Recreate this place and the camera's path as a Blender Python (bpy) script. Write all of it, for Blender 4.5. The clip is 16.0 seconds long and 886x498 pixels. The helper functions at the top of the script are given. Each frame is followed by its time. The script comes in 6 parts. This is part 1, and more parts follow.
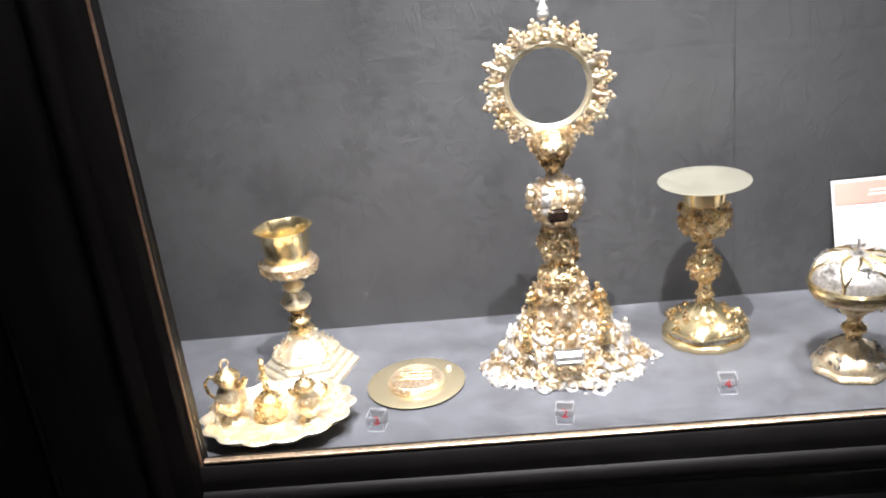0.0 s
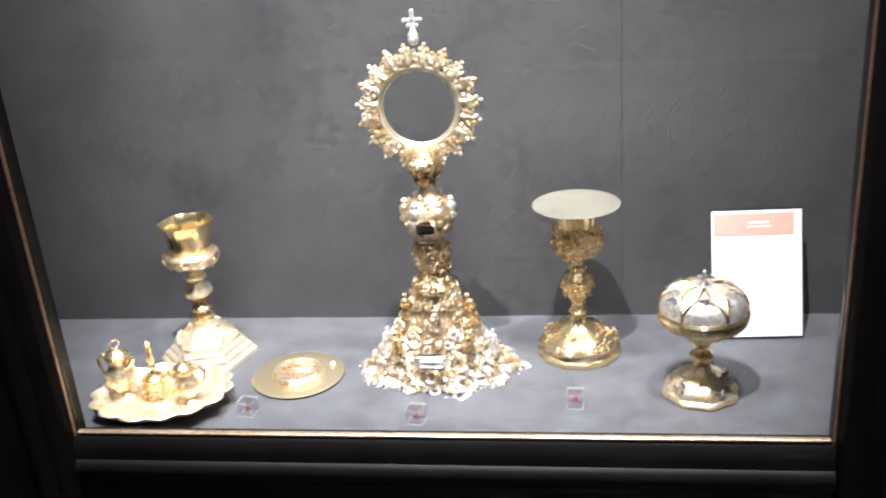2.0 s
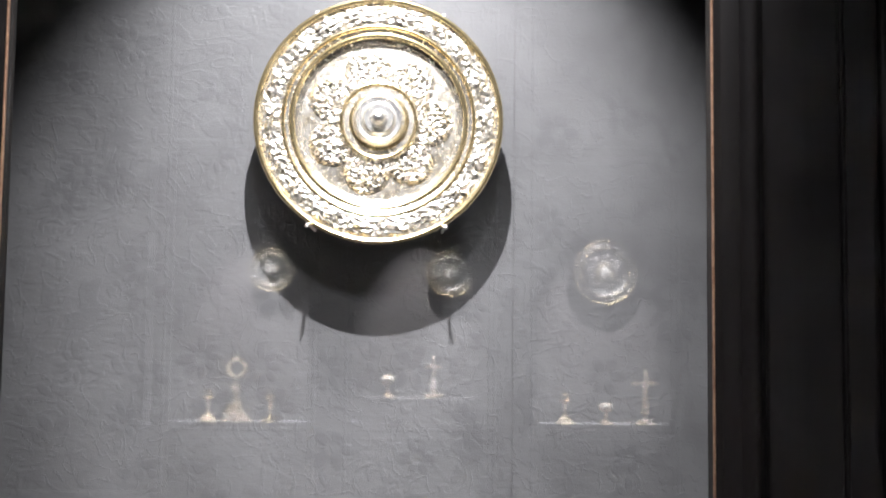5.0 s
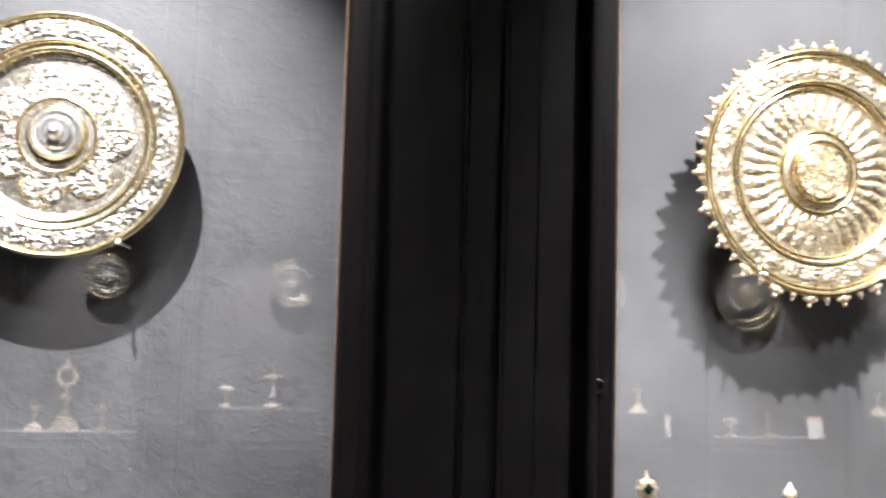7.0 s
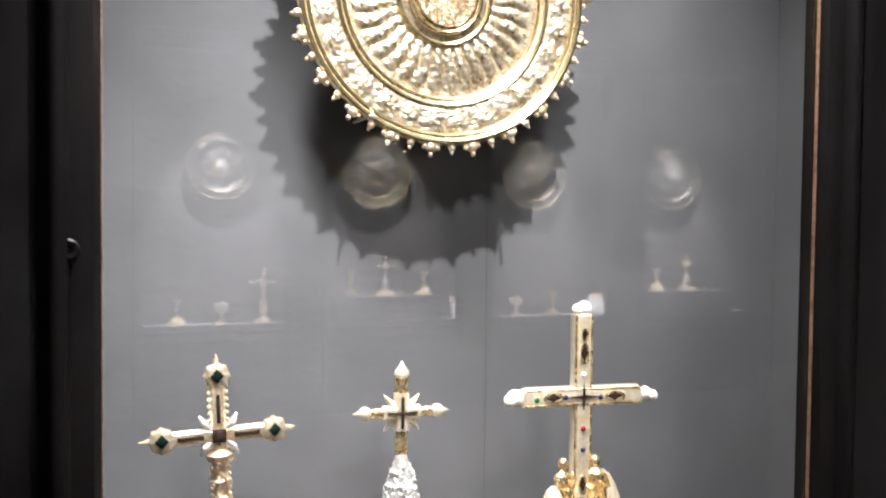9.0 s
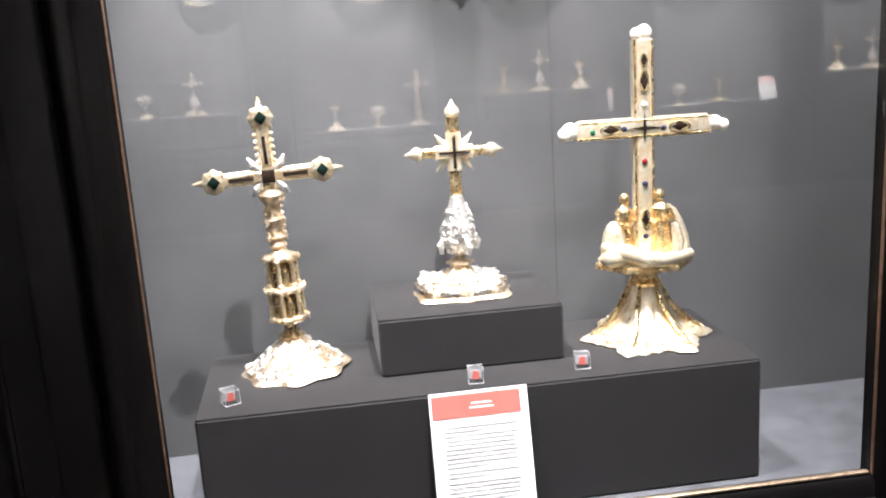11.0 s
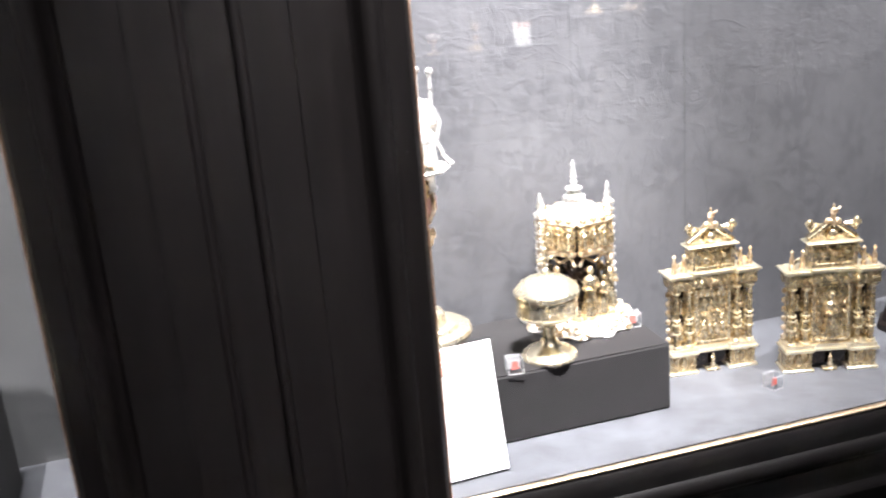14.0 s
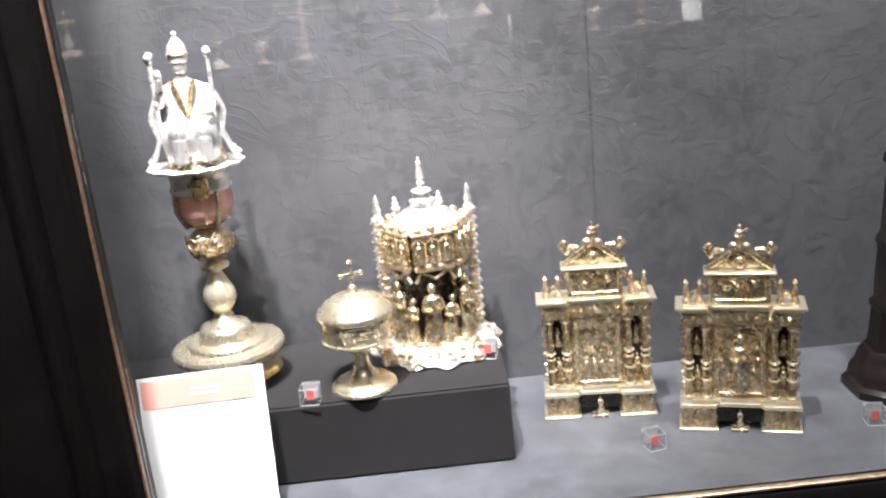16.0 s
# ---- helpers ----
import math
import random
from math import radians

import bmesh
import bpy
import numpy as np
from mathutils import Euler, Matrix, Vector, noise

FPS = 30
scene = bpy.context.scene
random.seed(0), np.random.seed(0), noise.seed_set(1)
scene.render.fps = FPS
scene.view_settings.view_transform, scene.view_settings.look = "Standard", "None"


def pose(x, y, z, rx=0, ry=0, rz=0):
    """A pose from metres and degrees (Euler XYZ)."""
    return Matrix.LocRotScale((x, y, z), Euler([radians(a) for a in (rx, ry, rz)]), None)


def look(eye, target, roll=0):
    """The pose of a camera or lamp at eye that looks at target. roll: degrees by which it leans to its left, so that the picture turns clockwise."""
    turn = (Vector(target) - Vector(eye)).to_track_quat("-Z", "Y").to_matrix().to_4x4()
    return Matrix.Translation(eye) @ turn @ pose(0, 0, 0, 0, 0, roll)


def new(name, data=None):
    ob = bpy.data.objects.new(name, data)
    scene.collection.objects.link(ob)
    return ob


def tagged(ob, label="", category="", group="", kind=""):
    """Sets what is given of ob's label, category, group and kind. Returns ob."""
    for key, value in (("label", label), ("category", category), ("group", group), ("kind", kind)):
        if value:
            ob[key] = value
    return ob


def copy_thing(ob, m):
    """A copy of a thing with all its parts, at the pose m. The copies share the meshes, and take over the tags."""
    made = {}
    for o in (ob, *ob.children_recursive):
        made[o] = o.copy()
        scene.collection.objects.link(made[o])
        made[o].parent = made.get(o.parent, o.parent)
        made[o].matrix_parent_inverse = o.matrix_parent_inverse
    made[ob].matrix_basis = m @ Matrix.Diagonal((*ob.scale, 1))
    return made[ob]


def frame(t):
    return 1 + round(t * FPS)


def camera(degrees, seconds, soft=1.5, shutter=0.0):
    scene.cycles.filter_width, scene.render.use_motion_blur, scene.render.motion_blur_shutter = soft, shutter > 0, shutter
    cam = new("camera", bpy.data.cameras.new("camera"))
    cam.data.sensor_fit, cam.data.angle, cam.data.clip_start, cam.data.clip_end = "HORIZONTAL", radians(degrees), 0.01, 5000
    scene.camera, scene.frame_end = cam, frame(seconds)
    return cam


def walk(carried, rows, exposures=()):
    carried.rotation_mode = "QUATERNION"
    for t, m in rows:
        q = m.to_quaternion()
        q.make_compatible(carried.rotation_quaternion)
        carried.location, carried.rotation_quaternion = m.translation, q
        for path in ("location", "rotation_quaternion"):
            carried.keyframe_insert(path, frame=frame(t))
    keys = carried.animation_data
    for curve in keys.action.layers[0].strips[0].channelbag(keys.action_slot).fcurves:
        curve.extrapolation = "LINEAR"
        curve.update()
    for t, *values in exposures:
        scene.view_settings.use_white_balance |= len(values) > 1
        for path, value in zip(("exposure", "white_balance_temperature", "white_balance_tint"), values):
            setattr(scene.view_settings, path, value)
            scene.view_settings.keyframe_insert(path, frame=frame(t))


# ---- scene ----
# seconds, eye x y z, yaw, pitch, roll
cam = camera(50.5, 16.0, soft=1.9, shutter=0.25)
ROWS = [
    (0.0, 0.000, 0.074, 1.500, 2.09, -22.03, 6.24),
    (0.5, 0.068, 0.151, 1.490, 6.31, -23.56, 7.18),
    (1.0, 0.159, 0.142, 1.511, 11.17, -23.66, 5.06),
    (1.5, 0.238, 0.084, 1.523, 10.57, -23.41, 4.04),
    (2.0, 0.319, 0.025, 1.533, 7.55, -22.16, 4.24),
    (2.2, 0.333, -0.013, 1.541, 6.57, -19.51, 3.16),
    (2.5, 0.325, -0.058, 1.557, 5.15, -16.83, 1.89),
    (3.0, 0.309, -0.196, 1.601, 4.70, -13.46, 1.51),
    (3.5, 0.266, -0.263, 1.649, 3.07, -6.54, -0.40),
    (4.0, 0.171, -0.295, 1.664, -0.16, -1.07, -0.63),
    (4.2, 0.160, -0.297, 1.670, -0.35, 0.85, -0.60),
    (6.3, 0.246, -0.332, 1.748, -5.99, 4.69, -0.83),
    (6.5, 0.369, -0.342, 1.739, -5.38, 4.62, -1.39),
    (7.0, 0.581, -0.388, 1.731, -8.95, 4.44, -1.56),
    (7.5, 0.745, -0.401, 1.733, -14.71, 3.81, -1.66),
    (8.0, 0.926, -0.337, 1.727, -16.45, 3.97, -0.17),
    (8.2, 0.994, -0.277, 1.725, -16.93, 3.82, -0.55),
    (8.5, 1.059, -0.199, 1.719, -18.19, 2.30, -0.82),
    (9.0, 1.150, -0.139, 1.679, -18.79, -2.11, -0.60),
    (9.3, 1.210, -0.147, 1.653, -16.02, -3.96, -0.08),
    (9.5, 1.253, -0.156, 1.638, -14.04, -5.60, 0.72),
    (9.7, 1.298, -0.187, 1.623, -12.10, -6.77, 0.98),
    (11.8, 1.505, -0.125, 1.514, -7.92, -17.06, 3.52),
    (12.0, 1.578, -0.071, 1.523, -9.02, -17.78, 3.89),
    (12.5, 1.778, 0.029, 1.534, -10.73, -16.75, 4.48),
    (13.0, 1.954, 0.003, 1.533, -14.70, -15.01, 3.21),
    (13.5, 2.186, -0.026, 1.514, -15.10, -16.15, 4.42),
    (14.0, 2.440, 0.044, 1.501, -16.43, -17.05, 4.48),
    (14.5, 2.651, 0.168, 1.477, -15.23, -17.96, 4.93),
    (15.0, 2.823, 0.233, 1.456, -9.22, -17.74, 5.13),
    (15.5, 2.979, 0.217, 1.457, -2.81, -17.30, 5.12),
    (16.0, 3.083, 0.165, 1.433, -2.69, -17.34, 5.52),
]
walk(cam, [(t, pose(x, y, z, 90 + pitch, roll, yaw)) for t, x, y, z, yaw, pitch, roll in ROWS],
     exposures=[(0.0, 0.02), (1.0, -0.10), (2.0, -0.02), (2.5, 0.02), (3.2, 0.25), (4.0, 0.50), (6.3, 0.20), (7.4, 0.26), (8.2, 0.12), (9.2, 0.10), (12.0, 0.34), (12.8, 0.36), (13.5, 0.52), (14.2, 0.58), (15.0, 0.12), (15.5, -0.10), (16.0, -0.18)])

# ---- world and lamps: a dark gallery, lit by unseen spots in front of its show cases ----
world = bpy.data.worlds.new("gallery_gloom")
scene.world = world
world.use_nodes = True
world.node_tree.nodes["Background"].inputs[0].default_value = (0.9, 0.95, 1.0, 1)
world.node_tree.nodes["Background"].inputs[1].default_value = 0.02

FL = 0.735            # level of the show-case floors
GLASS_Y = 1.163       # plane of the panes
BACK_Y = 1.625        # cloth on the back wall
OPEN_Z0, OPEN_Z1 = 0.776, 3.04
CASES = [(-0.452, 0.642), (1.13, 2.245), (2.729, 3.84)]
FAR_CENTRES = [-1.2, 0.3, 1.85, 3.35, 4.85, 6.35]
FAR_BACK = -5.72      # cloth of the cases across the room


def spot(x, y, z, tx, ty, tz, watts, degrees, blend, size):
    lamp = bpy.data.lights.new("case_spot", "SPOT")
    lamp.energy, lamp.spot_size, lamp.spot_blend, lamp.shadow_soft_size = watts, radians(degrees), blend, size
    lamp.color = (0.99, 0.965, 1.0)
    ob = new("case_spot", lamp)
    ob.matrix_world = look((x, y, z), (tx, ty, tz))
    return ob


SPOTS = [   # unseen lamps in front of the cases, some set by cast shadows, some added for brightness: x, y, z, aim x y z, watts, degrees, blend, radius
    (0.115, 0.645, 3.20, 0.115, 1.60, 1.80, 580, 60, 0.75, 0.012), (0.66, 1.06, 3.02, 0.24, 1.36, 0.80, 360, 42, 0.8, 0.10), (-0.36, 1.06, 3.02, -0.16, 1.36, 0.80, 420, 42, 0.8, 0.18),
    (1.74, 0.62, 3.38, 1.74, 1.60, 1.70, 550, 66, 0.8, 0.02), (2.12, 1.06, 3.02, 1.95, 1.42, 0.95, 160, 44, 0.8, 0.14), (1.24, 1.06, 3.02, 1.44, 1.40, 0.95, 480, 46, 0.8, 0.10),
    (3.00, 0.66, 3.20, 3.20, 1.60, 1.68, 400, 68, 0.7, 0.02), (2.82, 0.66, 3.05, 2.79, 1.46, 1.18, 820, 38, 0.8, 0.05), (3.72, 0.90, 3.05, 3.66, 1.60, 1.70, 300, 60, 0.8, 0.05),
]
for x, y, z, tx, ty, tz, w, d, b, r in SPOTS:
    spot(x, y, z, tx, ty, tz, w, d, b, r)
for (a, b), w in zip(CASES, (340, 470, 230)):      # added fill spots under the ceiling, no such lamps known, to soften the dishes' shadows
    spot((a + b) / 2 + 0.15, -1.5, 4.55, (a + b) / 2, 1.60, 1.35, w, 19, 0.9, 0.22)
for cx in FAR_CENTRES:
    spot(cx, FAR_BACK + 0.75, 2.98, cx, FAR_BACK + 0.10, 1.50, 6800, 48, 0.8, 0.02)


# ---- materials ----
def material(name):
    m = bpy.data.materials.new(name)
    m.use_nodes = True
    nt = m.node_tree
    return m, nt, nt.nodes["Principled BSDF"]


def feed(nt, node, ins):
    for key, value in ins.items():
        if isinstance(value, bpy.types.NodeSocket):
            nt.links.new(value, node.inputs[key])
        else:
            node.inputs[key].default_value = value
    return node


def coords(nt):
    return nt.nodes.new("ShaderNodeTexCoord").outputs["Object"]


def noise_tex(nt, vec, scale, detail=4.0, rough=0.6, distort=0.0):
    return feed(nt, nt.nodes.new("ShaderNodeTexNoise"), {"Vector": vec, "Scale": scale, "Detail": detail, "Roughness": rough, "Distortion": distort}).outputs["Fac"]


def calc(nt, op, a, b=0.0, c=0.0):
    n = nt.nodes.new("ShaderNodeMath")
    n.operation = op
    feed(nt, n, {0: a, 1: b, 2: c})
    return n.outputs[0]


def vcalc(nt, op, a, b):
    n = nt.nodes.new("ShaderNodeVectorMath")
    n.operation = op
    feed(nt, n, {0: a, 1: b})
    return n.outputs[0]


def ramp(nt, fac, lo, hi, c0, c1):
    n = nt.nodes.new("ShaderNodeValToRGB")
    n.color_ramp.elements[0].position, n.color_ramp.elements[1].position = lo, hi
    n.color_ramp.elements[0].color, n.color_ramp.elements[1].color = (*c0, 1), (*c1, 1)
    feed(nt, n, {0: fac})
    return n.outputs[0]


def smooth(nt, v, lo, hi):
    n = nt.nodes.new("ShaderNodeMapRange")
    n.interpolation_type = "SMOOTHSTEP"
    feed(nt, n, {0: v, 1: lo, 2: hi})
    return n.outputs[0]


def bump(nt, bsdf, height, distance, strength=1.0):
    b = feed(nt, nt.nodes.new("ShaderNodeBump"), {"Height": height, "Distance": distance, "Strength": strength})
    nt.links.new(b.outputs[0], bsdf.inputs["Normal"])


def metal(name, light, dark, rough, grain, relief, tarnish_and_shade=0.5, body=0.85):
    """Worked precious metal: bright on top, darker in patches, hollow shade in its colour, with hammered or chased
    relief.
    """
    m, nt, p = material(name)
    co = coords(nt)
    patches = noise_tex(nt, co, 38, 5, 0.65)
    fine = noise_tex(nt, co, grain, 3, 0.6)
    patches_and_hollows = calc(nt, "MULTIPLY_ADD", fine, 0.55, calc(nt, "MULTIPLY", patches, 0.45))      # the relief's own noise also darkens the colour, as shade in its hollows
    feed(nt, p, {"Base Color": ramp(nt, patches_and_hollows, 0.40, 0.43 + 0.26 * tarnish_and_shade, dark, light), "Metallic": body,
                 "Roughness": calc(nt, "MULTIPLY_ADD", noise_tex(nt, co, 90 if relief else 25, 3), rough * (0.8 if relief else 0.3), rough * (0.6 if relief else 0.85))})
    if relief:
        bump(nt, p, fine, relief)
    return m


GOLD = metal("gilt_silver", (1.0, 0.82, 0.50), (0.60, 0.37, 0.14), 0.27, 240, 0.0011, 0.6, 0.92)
GOLD_SMOOTH = metal("polished_gilt", (1.0, 0.82, 0.48), (0.97, 0.77, 0.42), 0.19, 60, 0.0, 0.5, 0.97)
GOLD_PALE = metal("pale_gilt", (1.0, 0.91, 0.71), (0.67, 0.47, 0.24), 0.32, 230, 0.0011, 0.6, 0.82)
GOLD_BRIGHT = metal("bright_pale_gilt", (1.0, 0.93, 0.77), (0.88, 0.70, 0.43), 0.32, 160, 0.0003, 0.5, 0.76)
SILVER_BRIGHT = metal("bright_silver", (0.97, 0.96, 0.94), (0.80, 0.77, 0.73), 0.30, 120, 0.0006, 0.5, 0.68)
GOLD_SATIN = metal("satin_gilt", (1.0, 0.90, 0.69), (0.98, 0.86, 0.62), 0.27, 60, 0.0, 0.5, 0.90)
GOLD_DULL = metal("satin_pale_gilt", (0.58, 0.56, 0.46), (0.50, 0.48, 0.38), 0.42, 400, 0.0001)
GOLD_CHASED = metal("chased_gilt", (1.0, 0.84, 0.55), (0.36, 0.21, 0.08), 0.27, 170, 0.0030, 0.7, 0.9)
GOLD_AGED = metal("aged_gilt", (1.0, 0.88, 0.64), (0.50, 0.36, 0.19), 0.26, 150, 0.0006, 0.7, 0.90)
GOLD_OLD = metal("old_gilt_bronze", (0.90, 0.76, 0.50), (0.46, 0.335, 0.18), 0.27, 150, 0.0004, 0.7, 0.92)
# smooth pale gilt of cornices, ledges and rings
GOLD_EDGE = metal("smooth_pale_gilt", (1.0, 0.92, 0.74), (0.95, 0.83, 0.58), 0.30, 60, 0.0, 0.5, 0.85)
GOLD_PLATE = metal("flat_paten_gilt", (1.0, 0.87, 0.58), (0.98, 0.84, 0.54), 0.30, 60, 0.0, 0.5, 0.93)
SILVER = metal("silver", (0.97, 0.955, 0.93), (0.56, 0.52, 0.47), 0.32, 210, 0.0013, 0.5, 0.79)
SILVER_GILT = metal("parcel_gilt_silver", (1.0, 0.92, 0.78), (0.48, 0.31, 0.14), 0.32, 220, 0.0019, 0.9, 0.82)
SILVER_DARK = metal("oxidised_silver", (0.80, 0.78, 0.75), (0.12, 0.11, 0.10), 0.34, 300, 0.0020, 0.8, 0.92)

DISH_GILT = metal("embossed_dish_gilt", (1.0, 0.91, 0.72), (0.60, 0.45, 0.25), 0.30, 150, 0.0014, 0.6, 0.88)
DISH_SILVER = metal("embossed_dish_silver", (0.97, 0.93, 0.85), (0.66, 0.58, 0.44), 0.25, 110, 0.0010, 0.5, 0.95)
DISH_POLISHED = metal("polished_dish_silver", (0.96, 0.95, 0.93), (0.84, 0.83, 0.80), 0.22, 60, 0.0, 0.5, 0.92)

FAR_SILVER = metal("bright_dish_silver", (0.96, 0.96, 0.95), (0.80, 0.80, 0.79), 0.17, 60, 0.0012, 0.5, 1.0)


def dull(name, c0, c1, scale, rough, relief=0.0, grain=300, sheen=0.0, spec=0.5):
    m, nt, p = material(name)
    co = coords(nt)
    feed(nt, p, {"Base Color": ramp(nt, noise_tex(nt, co, scale, 6, 0.65, 0.4), 0.3, 0.7, c0, c1), "Roughness": rough,
                 "Specular IOR Level": spec, "Sheen Weight": sheen})
    if relief:
        bump(nt, p, noise_tex(nt, co, grain, 4, 0.7), relief)
    return m


def black_wood():
    """Black-stained wood with a worn satin varnish and long upright grain."""
    m, nt, p = material("black_stained_wood")
    co = coords(nt)
    long = vcalc(nt, "MULTIPLY", co, (30.0, 30.0, 1.6))
    grain = noise_tex(nt, long, 2.2, 6, 0.65, 0.3)
    feed(nt, p, {"Base Color": ramp(nt, grain, 0.3, 0.75, (0.0020, 0.0016, 0.0016), (0.0043, 0.0034, 0.0032)),
                 "Roughness": calc(nt, "MULTIPLY_ADD", noise_tex(nt, co, 7, 4), 0.2, 0.40), "Specular IOR Level": 0.10})
    bump(nt, p, grain, 0.00025)
    return m


WOOD = black_wood()


def damask(name, c0, c1, folds, wrinkle, shown, raised):
    """Grey furnishing cloth with a woven flower pattern, stretched on the wall with slight puckers."""
    m, nt, p = material(name)
    co = coords(nt)
    apart = feed(nt, nt.nodes.new("ShaderNodeSeparateXYZ"), {0: co})
    joined = feed(nt, nt.nodes.new("ShaderNodeCombineXYZ"), {0: calc(nt, "ADD", apart.outputs[0], apart.outputs[1]), 2: apart.outputs[2]})
    flat = joined.outputs[0]      # the pattern runs on round the corners
    bent = nt.nodes.new("ShaderNodeTexNoise")
    feed(nt, bent, {"Vector": flat, "Scale": 5.0, "Detail": 2.0})
    shift = vcalc(nt, "MULTIPLY", vcalc(nt, "SUBTRACT", bent.outputs["Color"], (0.5, 0.5, 0.5)), (0.05, 0.0, 0.05))
    warped = vcalc(nt, "ADD", flat, shift)
    cells = feed(nt, nt.nodes.new("ShaderNodeTexVoronoi"), {"Vector": warped, "Scale": 7.0, "Randomness": 0.95})
    away = vcalc(nt, "SUBTRACT", warped, vcalc(nt, "MULTIPLY", cells.outputs["Position"], (1.0, 0.0, 1.0)))
    xyz = feed(nt, nt.nodes.new("ShaderNodeSeparateXYZ"), {0: away})
    lot = feed(nt, nt.nodes.new("ShaderNodeSeparateXYZ"), {0: cells.outputs["Color"]})
    angle = calc(nt, "ARCTAN2", xyz.outputs[2], xyz.outputs[0])
    petal = calc(nt, "ABSOLUTE", calc(nt, "COSINE", calc(nt, "MULTIPLY", angle, calc(nt, "MULTIPLY_ADD", lot.outputs[1], 2.0, 2.4))))
    reach = calc(nt, "MULTIPLY_ADD", petal, calc(nt, "MULTIPLY_ADD", noise_tex(nt, flat, 9, 1), 0.05, 0.0), 0.018)
    length = nt.nodes.new("ShaderNodeVectorMath")
    length.operation = "LENGTH"
    feed(nt, length, {0: away})
    dist = length.outputs["Value"]
    flower = calc(nt, "SUBTRACT", 1.0, smooth(nt, calc(nt, "SUBTRACT", dist, reach), -0.010, 0.006))
    heart = calc(nt, "MULTIPLY", smooth(nt, dist, 0.008, 0.018), smooth(nt, lot.outputs[0], 0.34, 0.40))
    wave = nt.nodes.new("ShaderNodeTexWave")
    wave.wave_type, wave.rings_direction = "RINGS", "Y"
    feed(nt, wave, {"Vector": warped, "Scale": 7.0, "Distortion": 9.0, "Detail": 1.0, "Detail Scale": 1.2})
    stem = smooth(nt, wave.outputs["Fac"], 0.86, 0.95)
    scrolls = noise_tex(nt, warped, 8, 2, 0.5, 2.0)
    leaf = calc(nt, "MAXIMUM", smooth(nt, noise_tex(nt, warped, 19, 1, 0.4, 1.8), 0.56, 0.64), calc(nt, "SUBTRACT", 1.0, smooth(nt, calc(nt, "ABSOLUTE", calc(nt, "SUBTRACT", scrolls, 0.5)), 0.004, 0.022)))
    motif = calc(nt, "MAXIMUM", calc(nt, "MULTIPLY", flower, heart), calc(nt, "MAXIMUM", calc(nt, "MULTIPLY", stem, 0.15), calc(nt, "MULTIPLY", leaf, 0.7)))
    stain = noise_tex(nt, co, 3.0, 5, 0.6)
    weave = noise_tex(nt, co, 900, 2, 0.5)
    ground = ramp(nt, stain, 0.3, 0.72, c0, c1)
    mix = nt.nodes.new("ShaderNodeMix")
    mix.data_type, mix.blend_type = "RGBA", "MULTIPLY"
    feed(nt, mix, {0: calc(nt, "MULTIPLY", motif, shown), 6: ground, 7: (0.55, 0.55, 0.58, 1)})
    feed(nt, p, {"Base Color": mix.outputs[2], "Roughness": calc(nt, "MULTIPLY_ADD", motif, -0.12, 0.72), "Specular IOR Level": 0.35,
                 "Sheen Weight": 0.15, "Sheen Roughness": 0.5})
    pucker = noise_tex(nt, vcalc(nt, "MULTIPLY", co, (1.0, 1.0, 2.2)), 26, 3, 0.55, 0.5)
    upright = noise_tex(nt, vcalc(nt, "MULTIPLY", co, (9.0, 1.0, 0.5)), 1.0, 2, 0.5)
    height = calc(nt, "ADD", calc(nt, "MULTIPLY", motif, raised), calc(nt, "ADD", calc(nt, "MULTIPLY", pucker, wrinkle),
             calc(nt, "ADD", calc(nt, "MULTIPLY", weave, 0.00012), calc(nt, "MULTIPLY", upright, folds))))
    bump(nt, p, height, 1.0)
    return m


CLOTH = damask("grey_damask", (0.043, 0.0435, 0.0455), (0.073, 0.074, 0.0765), 0.0020, 0.0009, 0.40, 0.00040)
CLOTH_PUCKERED = damask("grey_damask_puckered", (0.060, 0.060, 0.066), (0.096, 0.0955, 0.102), 0.008, 0.0013, 0.42, 0.00042)
CLOTH_PLAIN = damask("grey_plain_cloth", (0.060, 0.0605, 0.062), (0.088, 0.0885, 0.091), 0.0045, 0.0008, 0.10, 0.00006)
VELVET = dull("slate_velvet", (0.040, 0.041, 0.048), (0.094, 0.098, 0.112), 15, 0.85, 0.0006, 120, 0.35)
BLACK_CLOTH = dull("black_felt", (0.0050, 0.0040, 0.0044), (0.0100, 0.0079, 0.0088), 22, 0.9, 0.0003, 500, 0.08)
# darker copy of the black wood, the unlit sill's shade put into its colour
SHADED_BLACK = dull("shaded_black", (0.0018, 0.0015, 0.0015), (0.0036, 0.0030, 0.0029), 30, 0.5, 0.0, 300, 0.0, 0.12)
BRASS_BEAD = metal("coppery_brass_bead", (0.32, 0.20, 0.13), (0.20, 0.11, 0.07), 0.5, 150, 0.0003)
# lighter copy of the brass: lamplight on the bottom bead put into its colour
LIT_BEAD = metal("lit_brass_bead", (0.62, 0.49, 0.36), (0.40, 0.28, 0.18), 0.45, 150, 0.0003)
PAPER = dull("white_paper", (0.80, 0.80, 0.78), (0.86, 0.86, 0.85), 8, 0.6)
# heading reds paled towards the glare on the cards: a little, then strongly
RED_PAPER = dull("light_red_print", (0.58, 0.11, 0.09), (0.66, 0.15, 0.12), 12, 0.55)
GLARE_PINK_PAPER = dull("red_print_in_glare", (0.74, 0.34, 0.28), (0.80, 0.42, 0.35), 12, 0.5)
HAZE_AND_GLINT = dull("grey_haze_and_edge_glint", (0.30, 0.30, 0.31), (0.44, 0.44, 0.45), 60, 0.4)
RED_INK = dull("red_print", (0.55, 0.012, 0.02), (0.62, 0.02, 0.03), 40, 0.5)
